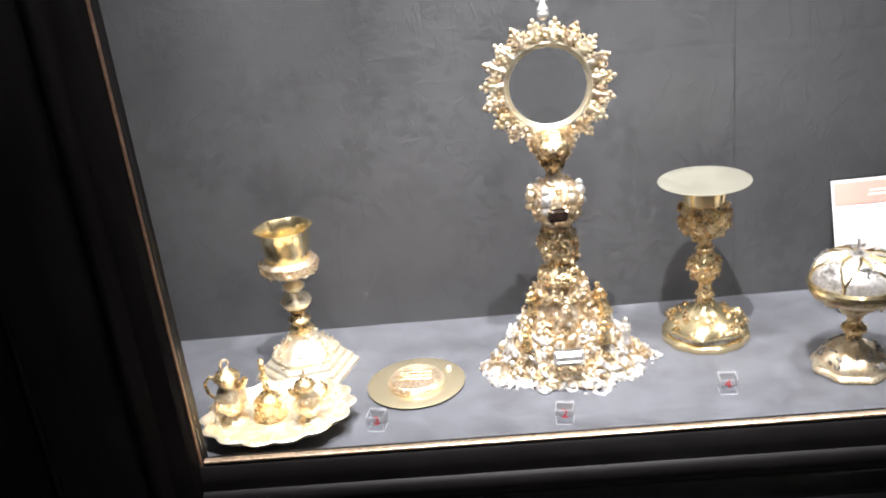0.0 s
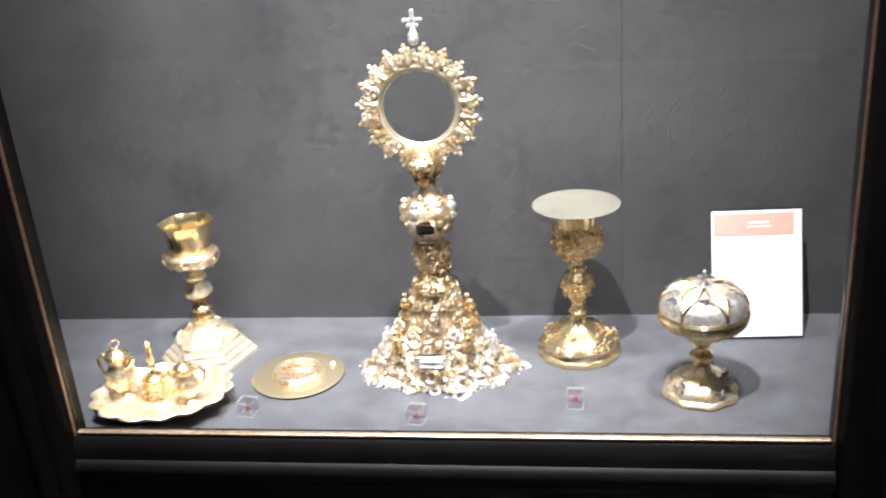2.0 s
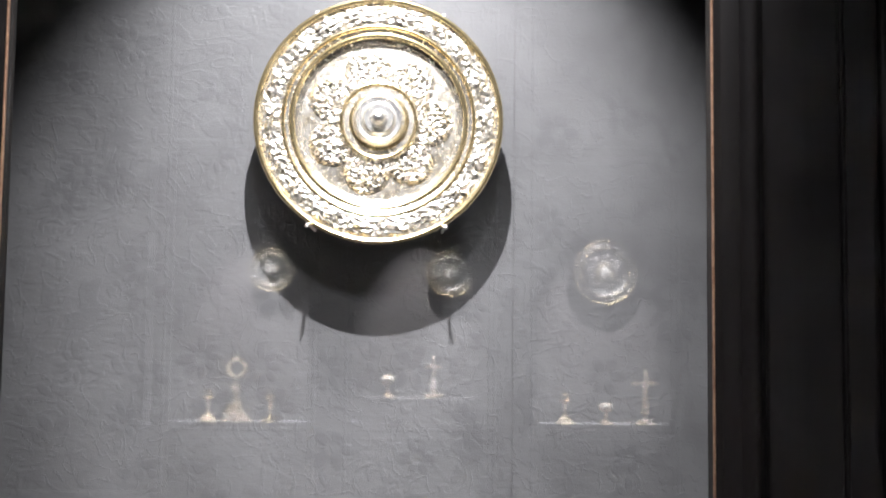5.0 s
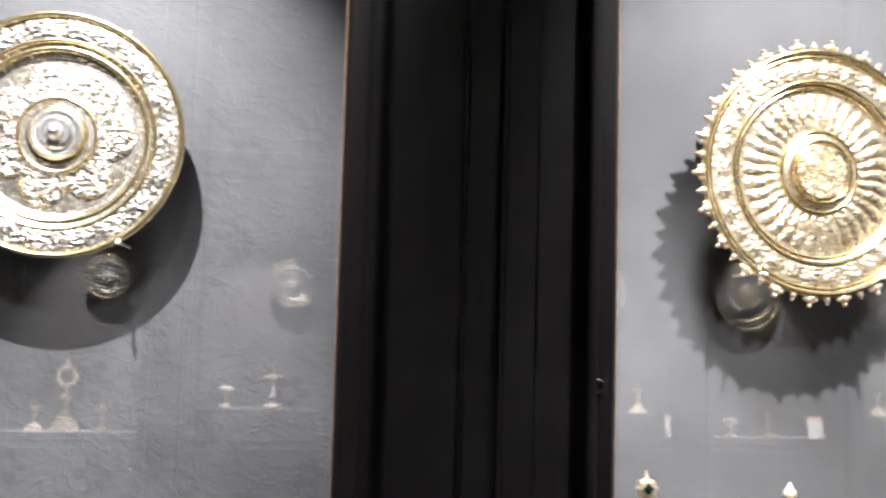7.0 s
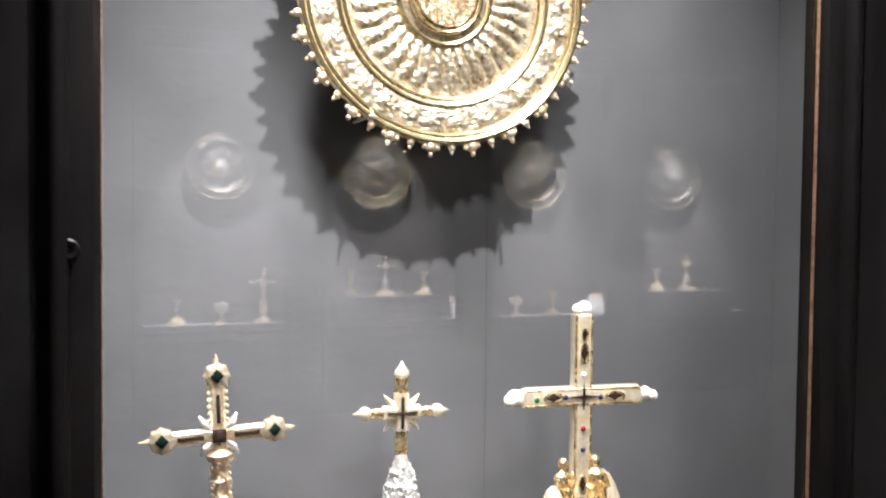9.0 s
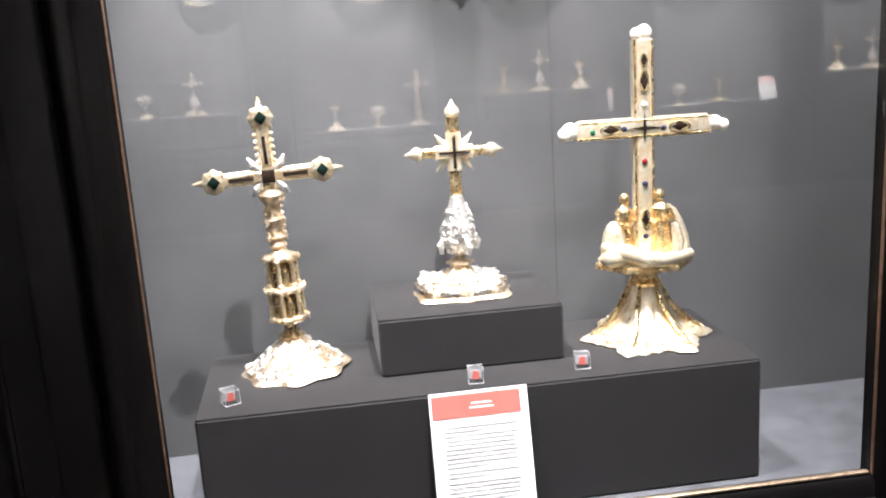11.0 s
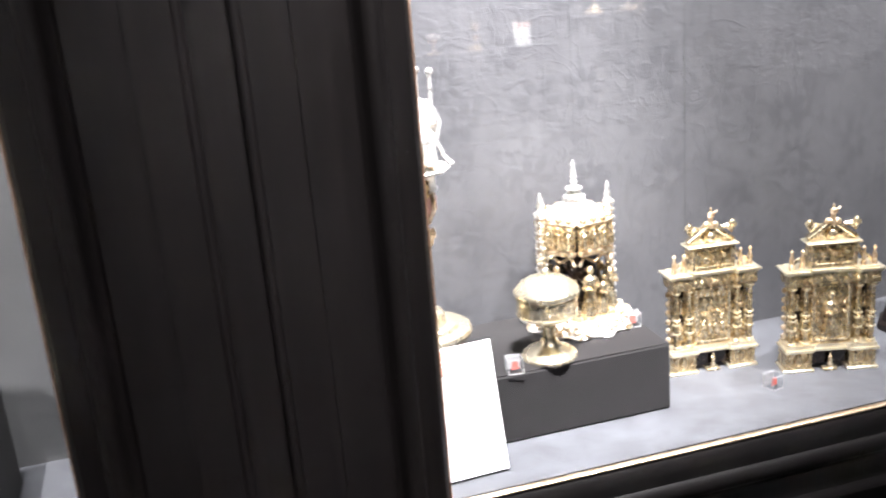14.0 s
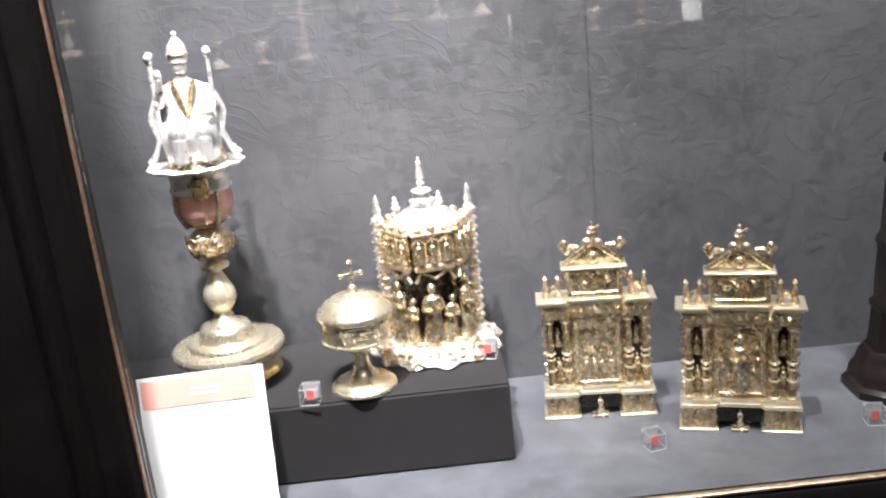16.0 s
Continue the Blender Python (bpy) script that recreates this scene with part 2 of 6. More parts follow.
GREY_INK = dull("grey_print", (0.24, 0.24, 0.26), (0.38, 0.38, 0.40), 60, 0.6)
PALE_INK = dull("pale_print", (0.80, 0.74, 0.72), (0.84, 0.79, 0.77), 60, 0.6)
JASPER = dull("polished_red_jasper", (0.52, 0.22, 0.18), (0.78, 0.50, 0.44), 30, 0.14)
BROWN_WOOD = dull("dark_brown_turned_wood", (0.006, 0.0042, 0.0038), (0.016, 0.010, 0.008), 25, 0.32, 0.0005, 160)
GREEN_STONE = dull("dark_green_stone", (0.003, 0.008, 0.006), (0.006, 0.016, 0.012), 60, 0.22)
# real dark stones, and also the painted shade of niches and recesses
DARK_STONE_AND_SHADE = dull("dark_inlay_and_recess_shade", (0.010, 0.007, 0.006), (0.030, 0.018, 0.012), 60, 0.16)
RUBY = dull("red_stone", (0.16, 0.008, 0.010), (0.28, 0.02, 0.02), 60, 0.10)
EMERALD = dull("green_stone", (0.006, 0.08, 0.03), (0.012, 0.13, 0.05), 60, 0.10)
SAPPHIRE = dull("blue_stone", (0.014, 0.016, 0.04), (0.03, 0.03, 0.07), 60, 0.10)
PEARL = dull("pearl", (0.78, 0.74, 0.68), (0.84, 0.80, 0.74), 60, 0.22)
PLASTER = dull("dark_gallery_plaster", (0.022, 0.020, 0.020), (0.034, 0.031, 0.030), 4, 0.85, 0.0008, 60)
STONE_FLOOR = dull("dark_floor_boards", (0.010, 0.007, 0.005), (0.018, 0.013, 0.009), 6, 0.6, 0.0005, 30)


def clear(name, ior, tint):
    m, nt, p = material(name)
    out = nt.nodes["Material Output"]
    nt.nodes.remove(p)
    facing = feed(nt, nt.nodes.new("ShaderNodeLayerWeight"), {"Blend": 0.5}).outputs["Facing"]
    base = ((ior - 1) / (ior + 1)) ** 2
    fres = calc(nt, "MULTIPLY_ADD", calc(nt, "POWER", facing, 5.0), 1.0 - base, base)
    see = feed(nt, nt.nodes.new("ShaderNodeBsdfTransparent"), {"Color": (*tint, 1)})
    shine = feed(nt, nt.nodes.new("ShaderNodeBsdfGlossy"), {"Roughness": 0.0})
    mix = feed(nt, nt.nodes.new("ShaderNodeMixShader"), {0: fres, 1: see.outputs[0], 2: shine.outputs[0]})
    nt.links.new(mix.outputs[0], out.inputs["Surface"])
    return m


PANE = clear("case_glass", 1.5, (0.985, 0.99, 0.985))
CRYSTAL = clear("clear_crystal", 1.45, (0.96, 0.97, 0.97))
ACRYLIC = clear("clear_acrylic", 1.49, (0.93, 0.94, 0.95))


# ---- mesh tools ----
class Shape:
    """Collects vertices and faces of one part."""

    def __init__(self):
        self.v, self.f = [], []

    def add(self, verts, faces, m=None):
        k = len(self.v)
        self.v += [tuple(m @ Vector(p)) if m else tuple(p) for p in verts]
        self.f += [tuple(i + k for i in q) for q in faces]
        return self

    def lathe(self, prof, n=40, m=None, shape=None):
        """Turns (radius, height) pairs round z; shape(angle, r, z) may change the radius."""
        verts, faces = [], []
        for r, z in prof:
            for i in range(n):
                a = 2 * math.pi * i / n
                q = shape(a, r, z) if shape else r
                verts.append((q * math.cos(a), q * math.sin(a), z))
        for j in range(len(prof) - 1):
            for i in range(n):
                faces.append((j * n + i, j * n + (i + 1) % n, (j + 1) * n + (i + 1) % n, (j + 1) * n + i))
        if prof[0][0] > 1e-4:
            faces.append(tuple(range(n - 1, -1, -1)))
        if prof[-1][0] > 1e-4:
            faces.append(tuple((len(prof) - 1) * n + i for i in range(n)))
        return self.add(verts, faces, m)

    def ball(self, x, y, z, rx, ry=None, rz=None, u=10, w=6, m=None):
        ry, rz = ry or rx, rz or rx
        verts = [(x, y, z - rz)]
        for j in range(1, w):
            b = math.pi * j / w
            verts += [(x + rx * math.sin(b) * math.cos(2 * math.pi * i / u), y + ry * math.sin(b) * math.sin(2 * math.pi * i / u), z - rz * math.cos(b)) for i in range(u)]
        verts.append((x, y, z + rz))
        faces = [(0, 1 + (i + 1) % u, 1 + i) for i in range(u)]
        for j in range(w - 2):
            faces += [(1 + j * u + i, 1 + j * u + (i + 1) % u, 1 + (j + 1) * u + (i + 1) % u, 1 + (j + 1) * u + i) for i in range(u)]
        top = len(verts) - 1
        faces += [(top, 1 + (w - 2) * u + i, 1 + (w - 2) * u + (i + 1) % u) for i in range(u)]
        return self.add(verts, faces, m)

    def box(self, x0, x1, y0, y1, z0, z1, c=0.0, m=None):
        """A box with chamfered upright and level edges (c)."""
        c = min(c, (x1 - x0) / 2.5, (y1 - y0) / 2.5, (z1 - z0) / 2.5)
        ring = lambda d, z: [(x0 + d + c, y0 + d, z), (x1 - d - c, y0 + d, z), (x1 - d, y0 + d + c, z), (x1 - d, y1 - d - c, z),
                             (x1 - d - c, y1 - d, z), (x0 + d + c, y1 - d, z), (x0 + d, y1 - d - c, z), (x0 + d, y0 + d + c, z)]
        if c < 1e-6:
            return self.add([(x0, y0, z0), (x1, y0, z0), (x1, y1, z0), (x0, y1, z0), (x0, y0, z1), (x1, y0, z1), (x1, y1, z1), (x0, y1, z1)],
                            [(3, 2, 1, 0), (4, 5, 6, 7), (0, 1, 5, 4), (1, 2, 6, 5), (2, 3, 7, 6), (3, 0, 4, 7)], m)
        return self.loft([ring(c, z0), ring(0, z0 + c), ring(0, z1 - c), ring(c, z1)], m)

    def loft(self, rings, m=None):
        n = len(rings[0])
        faces = [(j * n + i, j * n + (i + 1) % n, (j + 1) * n + (i + 1) % n, (j + 1) * n + i) for j in range(len(rings) - 1) for i in range(n)]
        faces += [tuple(range(n - 1, -1, -1)), tuple((len(rings) - 1) * n + i for i in range(n))]
        return self.add([p for r in rings for p in r], faces, m)

    def slab(self, outline, z0, z1, m=None, c=0.0):
        """An upright prism over an outline in x, y."""
        if c <= 0:
            return self.loft([[(x, y, z0) for x, y in outline], [(x, y, z1) for x, y in outline]], m)
        cx, cy = sum(p[0] for p in outline) / len(outline), sum(p[1] for p in outline) / len(outline)
        k = 1 - c / max(abs(outline[0][0] - cx), abs(outline[0][1] - cy), 0.01)
        small = [(cx + (x - cx) * k, cy + (y - cy) * k) for x, y in outline]
        return self.loft([[(x, y, z0) for x, y in outline], [(x, y, z1 - c) for x, y in outline], [(x, y, z1) for x, y in small]], m)

    def tube(self, path, radius, n=6, m=None):
        """A round bar along a path; radius is one number or one for each point."""
        pts = [Vector(p) for p in path]
        rings = []
        for i, p in enumerate(pts):
            d = (pts[min(i + 1, len(pts) - 1)] - pts[max(i - 1, 0)]).normalized()
            a = d.cross(Vector((0.31, 0.93, 0.17))).normalized()
            b = d.cross(a)
            r = radius if isinstance(radius, float) else radius[i]
            rings.append([p + r * (math.cos(2 * math.pi * k / n) * a + math.sin(2 * math.pi * k / n) * b) for k in range(n)])
        return self.loft(rings, m)

    def ring(self, r, thick, n=32, k=8, m=None):
        verts = [((r + thick * math.cos(b)) * math.cos(a), (r + thick * math.cos(b)) * math.sin(a), thick * math.sin(b))
                 for a in [2 * math.pi * i / n for i in range(n)] for b in [2 * math.pi * j / k for j in range(k)]]
        faces = [(i * k + j, ((i + 1) % n) * k + j, ((i + 1) % n) * k + (j + 1) % k, i * k + (j + 1) % k) for i in range(n) for j in range(k)]
        return self.add(verts, faces, m)

    def scroll(self, m, size, rng):
        """One curled leaf of chased work, lying in the xy plane of m."""
        turn = rng.choice((-1, 1))
        path = [(size * (1 - 0.075 * i) * 0.6 * math.cos(turn * 0.62 * i), size * (1 - 0.075 * i) * 0.6 * math.sin(turn * 0.62 * i), size * 0.25 + size * 0.12 * math.sin(i)) for i in range(10)]
        return self.tube(path, [size * 0.16 * (0.5 + 0.5 * math.sin(0.35 + 0.28 * i)) for i in range(10)], 5, m)

    def work(self, m, size, rng):
        """One raised piece of ornament: a scroll, a leaf, or a bead."""
        kind = rng.random()
        if kind < 0.52:
            return self.scroll(m, size, rng)
        if kind < 0.92:
            return self.ball(0, 0, size * 0.18, size * 0.62, size * 0.26, size * 0.24, 8, 5, m @ pose(0, 0, 0, 0, 0, rng.uniform(0, 360)))
        return self.ball(0, 0, size * 0.2, size * 0.3, size * 0.3, size * 0.3, 8, 5, m)

    def encrust(self, prof, count, size, seed, shape=None, sx=1.0, sy=1.0, arc=(0, 360)):
        """Ornament spread over a turned form."""
        rng = random.Random(seed)
        spans = [math.dist(prof[i], prof[i + 1]) * (prof[i][0] + prof[i + 1][0] + 0.01) for i in range(len(prof) - 1)]
        for _ in range(count):
            i = rng.choices(range(len(spans)), spans)[0]
            k, a = rng.random(), radians(rng.uniform(*arc))
            (r0, z0), (r1, z1) = prof[i], prof[i + 1]
            r, z = r0 + k * (r1 - r0), z0 + k * (z1 - z0)
            q = shape(a, r, z) if shape else r
            up = Vector(((z1 - z0) * math.cos(a), (z1 - z0) * math.sin(a), -(r1 - r0)))
            up = up.normalized() if up.length > 1e-6 else Vector((0, 0, 1))
            m = Matrix.Translation((q * math.cos(a) * sx, q * math.sin(a) * sy, z)) @ up.to_track_quat("Z", "Y").to_matrix().to_4x4() @ pose(0, 0, 0, 0, 0, rng.uniform(0, 360))
            self.work(m, size * rng.uniform(0.7, 1.3), rng)
        return self

    def figure(self, h, m=None, arms=True):
        """A small plain robed statuette, h high, on the origin."""
        folds = lambda a, r, z: r * (1 + 0.10 * math.sin(7 * a) * (1 - z / h))
        s = Shape().lathe([(0.0, 0), (0.20 * h, 0), (0.19 * h, 0.06 * h), (0.15 * h, 0.3 * h), (0.125 * h, 0.5 * h), (0.15 * h, 0.66 * h), (0.145 * h, 0.74 * h), (0.06 * h, 0.80 * h), (0.045 * h, 0.83 * h), (0.0, 0.84 * h)], 20, None, folds)
        s.v = [(x, y * 0.75, z) for x, y, z in s.v]
        s.ball(0, 0, 0.90 * h, 0.075 * h, 0.08 * h, 0.095 * h, 10, 7)
        if arms:
            s.tube([(-0.13 * h, 0, 0.70 * h), (-0.17 * h, -0.05 * h, 0.55 * h), (-0.04 * h, -0.15 * h, 0.53 * h)], 0.042 * h, 6)
            s.tube([(0.13 * h, 0, 0.70 * h), (0.17 * h, -0.05 * h, 0.56 * h), (0.05 * h, -0.15 * h, 0.58 * h)], 0.042 * h, 6)
        return self.add(s.v, s.f, m)


def thing(name, m, label, category, group="", kind=""):
    ob = new(name)
    ob.empty_display_size = 0.05
    ob.matrix_world = m
    return tagged(ob, label, category, group, kind)


def part(name, shape, mat, parent=None, label="", flat=False, angle=38, m=None):
    me = bpy.data.meshes.new(name)
    me.from_pydata(shape.v, [], shape.f)
    me.materials.append(mat)
    me.polygons.foreach_set("use_smooth", [not flat] * len(me.polygons))
    if not flat:
        me.set_sharp_from_angle(angle=radians(angle))
    me.update()
    ob = new(name, me)
    if m is not None:
        ob.matrix_local = m
    if parent is not None:
        ob.parent = parent
    return tagged(ob, label) if label else ob


def lobes(n, depth, phase=0.0, sharp=False):
    if sharp:
        return lambda a, r, z: r * (1 - depth * (1 - abs(math.cos(n * a / 2 + phase))))
    return lambda a, r, z: r * (1 + depth * math.cos(n * a + phase))


def polygon(n, r, phase=0.0):
    return [(r * math.cos(phase + 2 * math.pi * i / n), r * math.sin(phase + 2 * math.pi * i / n)) for i in range(n)]




# ---- the room ----
def setting(name, shape, mat, label, category):
    return tagged(part(name, shape, mat), label, category, "", "structure")


setting("floor", Shape().box(-6, 10, -6.4, 2.2, -0.1, 0.0), STONE_FLOOR, "dark polished floor of the gallery", "floor")
setting("ceiling", Shape().box(-6, 10, -6.4, 2.2, 4.8, 4.9), PLASTER, "dark gallery ceiling in shadow", "ceiling")
setting("wall_west", Shape().box(-6.1, -6.0, -6.4, 2.2, 0, 4.8), PLASTER, "dark plain gallery end wall", "wall")
setting("wall_east", Shape().box(10, 10.1, -6.4, 2.2, 0, 4.8), PLASTER, "dark plain gallery end wall", "wall")
setting("wall_north", Shape().box(-6, 10, 2.1, 2.2, 0, 4.8), PLASTER, "dark wall behind the show cases", "wall")
setting("wall_south", Shape().box(-6, 10, -6.5, -6.4, 0, 4.8), PLASTER, "dark wall behind the far show cases", "wall")

# outline of a door stile: distance from the pane's edge outwards, and depth towards the room
STILE = [(0.008, 0.0), (0.009, 0.010), (0.016, 0.020), (0.030, 0.024), (0.044, 0.025), (0.047, 0.034), (0.053, 0.041), (0.060, 0.043),
         (0.067, 0.041), (0.073, 0.034), (0.076, 0.024), (0.084, 0.018), (0.090, 0.022), (0.150, 0.022)]


def moulding(shape, points, back, a, b, place):
    """Runs the stile's outline from a to b; place(u, depth, along) gives the point in space."""
    outline = list(points) + [(points[-1][0], back), (points[0][0], back)]
    shape.loft([[place(u, d, a) for u, d in outline], [place(u, d, b) for u, d in outline]])
    return shape


def show_case(x0, x1, m, cloth, seams, number):
    """A built-in show case with a glazed black wooden door; x0, x1: the pane's sides. Built facing -y."""
    case = thing("show_case", m, "black wooden wall show case with a glazed door and %s cloth lining" % ("grey" if number < 10 else "dark"), "display case", "show cases", "structure")
    g, z0, z1 = GLASS_Y, OPEN_Z0, OPEN_Z1
    left, right = x0 - {1: 0.34, 3: 0.165}.get(number, 0.235), x1 + (0.295 if number == 2 else 0.235)
    stile = part("stile", moulding(Shape(), STILE, -0.03, 0.0, 4.8, lambda u, d, s: (x0 - u, g - d, s)), WOOD, case)
    part("stile", moulding(Shape(), STILE, -0.03, 0.0, 4.8, lambda u, d, s: (x1 + u, g - d, s)), WOOD, case)
    sill = [(u, d * 0.55) for u, d in STILE[:-1]] + [(0.120, 0.014), (0.126, 0.020), (0.134, 0.022), (0.142, 0.018), (0.776, 0.018)]
    part("rail", moulding(Shape(), sill, -0.02, x0 - 0.0085, x1 + 0.0085, lambda u, d, s: (s, g - d, z0 - u)), SHADED_BLACK, case)
    part("rail", moulding(Shape(), STILE[:-1] + [(4.8 - z1, 0.022)], -0.02, x0 - 0.0085, x1 + 0.0085, lambda u, d, s: (s, g - d, z1 + u)), WOOD, case)
    for name, sh in () if number > 9 else (("bead", Shape().box(x0 - 0.0080, x0 - 0.0055, g - 0.0075, g - 0.0005, z0 - 0.008, z1 + 0.008, 0.0006)),
                     ("bead", Shape().box(x1 + 0.0055, x1 + 0.0080, g - 0.0075, g - 0.0005, z0 - 0.008, z1 + 0.008, 0.0006)),
                     ("bead", Shape().box(x0 - 0.003, x1 + 0.003, g - 0.004, g + 0.006, z0 - 0.005, z0 - 0.001, 0.001)),
                     ("bead", Shape().box(x0 - 0.003, x1 + 0.003, g - 0.010, g + 0.008, z1, z1 + 0.008, 0.001))):
        part(name, sh, LIT_BEAD if sh.v[0][2] < 0.78 and sh.v[-1][2] < 0.78 else BRASS_BEAD, case, "thin coppery brass bead")
    pane = part("glass_pane", Shape().box(x0 - 0.003, x1 + 0.003, g, g + 0.005, z0, z1), PANE, case, "clear reflecting glass pane", flat=True)
    pane.visible_shadow = False
    # lining: back cloth with a vertical seam or two, side cloths, floor and top
    edges = [left] + seams + [right]
    for a, b in zip(edges, edges[1:]):
        a, b = a + 0.0004, b - 0.0004      # a dark hairline joint
        nx, nz = max(4, int((b - a) / 0.03)), 64
        verts, faces = [], []
        for j in range(nz + 1):
            for i in range(nx + 1):
                x, z = a + (b - a) * i / nx, FL + (3.05 - FL) * j / nz
                edge = min(i, nx - i) / nx
                soft = noise.noise((x * 3.1 + 7 * number, z * 0.7, number)) * (0.010 if number == 3 else 0.004) + noise.noise((x * 11, z * 8, number + 3.0)) * 0.0014
                verts.append((x, BACK_Y + soft * min(1, edge * 8) + (0.0012 if edge == 0 else 0), z))
        for j in range(nz):
            for i in range(nx):
                k = j * (nx + 1) + i
                faces.append((k, k + 1, k + nx + 2, k + nx + 1))
        part("back_cloth", Shape().add(verts, faces), cloth, case, "grey flowered damask, slightly puckered" if number < 10 else "cloth blackened to keep its mirror image faint")
    part("side_cloth", Shape().box(left - 0.01, left, g + 0.03, BACK_Y + 0.03, FL - 0.02, 3.08), cloth, case)
    part("side_cloth", Shape().box(right, right + 0.01, g + 0.03, BACK_Y + 0.03, FL - 0.02, 3.08), cloth, case)
    part("floor_cloth", Shape().box(left, right, g + 0.021, BACK_Y + 0.03, FL - 0.03, FL), VELVET, case, "mottled slate-grey velvet")
    part("case_top", Shape().box(left, right, g + 0.03, BACK_Y + 0.03, 3.05, 3.09), BLACK_CLOTH, case)
    part("lock", Shape().lathe([(0.0, -0.004), (0.011, -0.004), (0.0135, 0.0), (0.0135, 0.004), (0.011, 0.0065), (0.006, 0.006), (0.005, 0.003), (0.0, 0.003)], 24, pose(x0 - 0.045, g - 0.028, 1.63, 90)), SHADED_BLACK, stile, "small round black metal lock")
    return case


def pilaster(x0, x1, m):
    """Sunk panel of black wood between two show cases."""
    p = thing("pilaster", m, "black wooden pilaster with a sunk panel between the show cases", "pilaster", "pilasters", "structure")
    g = GLASS_Y - 0.018
    part("panel", Shape().box(x0 + 0.06, x1 - 0.06, g + 0.006, g + 0.03, 0.0, 4.8, 0.001), WOOD, p)
    for a, b in ((x0 - 0.004, x0 + 0.055), (x1 - 0.055, x1 + 0.004)):
        part("edging", Shape().box(a, b, g - 0.002, g + 0.03, 0.0, 4.8, 0.0015), WOOD, p)
    for x in (x0 + 0.060, x1 - 0.060):
        part("bead", Shape().tube([(x, g + 0.004, 0.0), (x, g + 0.004, 4.8)], 0.007, 10), WOOD, p)
    return p


ID = Matrix.Identity(4)
for (a, b), cloth, seams, k in zip(CASES, (CLOTH, CLOTH_PLAIN, CLOTH_PUCKERED), ([0.386], [1.845], [3.36]), (1, 2, 3)):
    show_case(a, b, ID, cloth, seams, k)
for (a, b), (c, d) in zip(CASES, CASES[1:]):
    pilaster(b + 0.1505, c - 0.1505, ID)
pilaster(CASES[0][0] - 0.40, CASES[0][0] - 0.1505, ID)
pilaster(CASES[2][1] + 0.1505, CASES[2][1] + 0.40, ID)
setting("wall_panelling_west", Shape().box(-6, CASES[0][0] - 0.4005, GLASS_Y - 0.01, GLASS_Y + 0.05, 0, 4.8), WOOD, "black wooden wall panelling", "wall")
setting("wall_panelling_east", Shape().box(CASES[2][1] + 0.4005, 10, GLASS_Y - 0.01, GLASS_Y + 0.05, 0, 4.8), WOOD, "black wooden wall panelling", "wall")
# the same row of cases across the room, seen in the glass
for k, cx in enumerate(FAR_CENTRES):
    turn = pose(cx, FAR_BACK + BACK_Y, 0, 0, 0, 180)
    # lining coloured black instead of grey, to dim its light in the glass
    show_case(-0.555, 0.555, turn, BLACK_CLOTH, [0.1], 10 + k)
    if k:
        half = (cx - FAR_CENTRES[k - 1]) / 2 - 0.7065
        pilaster(-half, half, pose((cx + FAR_CENTRES[k - 1]) / 2, FAR_BACK + BACK_Y, 0, 0, 0, 180))


# ---- small things that repeat ----
def text_shape(body, size, m):
    """The built-in font's letters as thin solid mesh."""
    cu = bpy.data.curves.new("number", "FONT")
    cu.body, cu.size, cu.align_x, cu.align_y, cu.extrude = body, size, "CENTER", "CENTER", 0.0004
    ob = new("number", cu)
    me = bpy.data.meshes.new_from_object(ob.evaluated_get(bpy.context.evaluated_depsgraph_get()))
    s = Shape().add([tuple(v.co) for v in me.vertices], [tuple(p.vertices) for p in me.polygons], m)
    bpy.data.objects.remove(ob)
    bpy.data.curves.remove(cu)
    bpy.data.meshes.remove(me)
    return s


def number_cube(x, y, z, turn, number):
    a = 0.0125
    said = "clear acrylic cube with the red number %s" % number if number else "clear acrylic cube with a blurred red number"
    cube = thing("number_cube", pose(x, y, z, 0, 0, turn), said, "number cube", "number cubes")
    part("block", Shape().box(-a, a, -a, a, 0, 2 * a, 0.0012), ACRYLIC, cube, flat=True).visible_shadow = False
    # pale rods round the block stand in for light caught in its edges
    rim = Shape()
    for u in (-a, a):
        for w in (0.0006, 2 * a - 0.0006):
            rim.tube([(-a, u, w), (a, u, w)], 0.0007, 4).tube([(u, -a, w), (u, a, w)], 0.0004, 4)
        for w in (-a, a):
            rim.tube([(u, w, 0.0006), (u, w, 2 * a - 0.0006)], 0.0004, 4)
    part("edges", rim, HAZE_AND_GLINT, cube, "added pale rods for the edges' glint", flat=True)
    # grey sheet added to give the clear block its haze
    part("card", Shape().box(-0.0115, 0.0115, 0.0098, 0.0108, 0.0012, 0.0235), HAZE_AND_GLINT, cube, "added grey sheet for the block's haze", flat=True)
    if number:
        part("number", text_shape(number, 0.021, pose(0, -0.0032, a, 90)), RED_INK, cube, "red figure", flat=True)
    else:
        part("number", Shape().loft([[(-0.0062, y, 0.0050), (0.0062, y, 0.0050), (0.0052, y, 0.0130), (0.0056, y, 0.0180), (-0.0040, y, 0.0195)] for y in (-0.0022, -0.0032)]), RED_PAPER, cube, "blurred red mark", flat=True)
    return cube


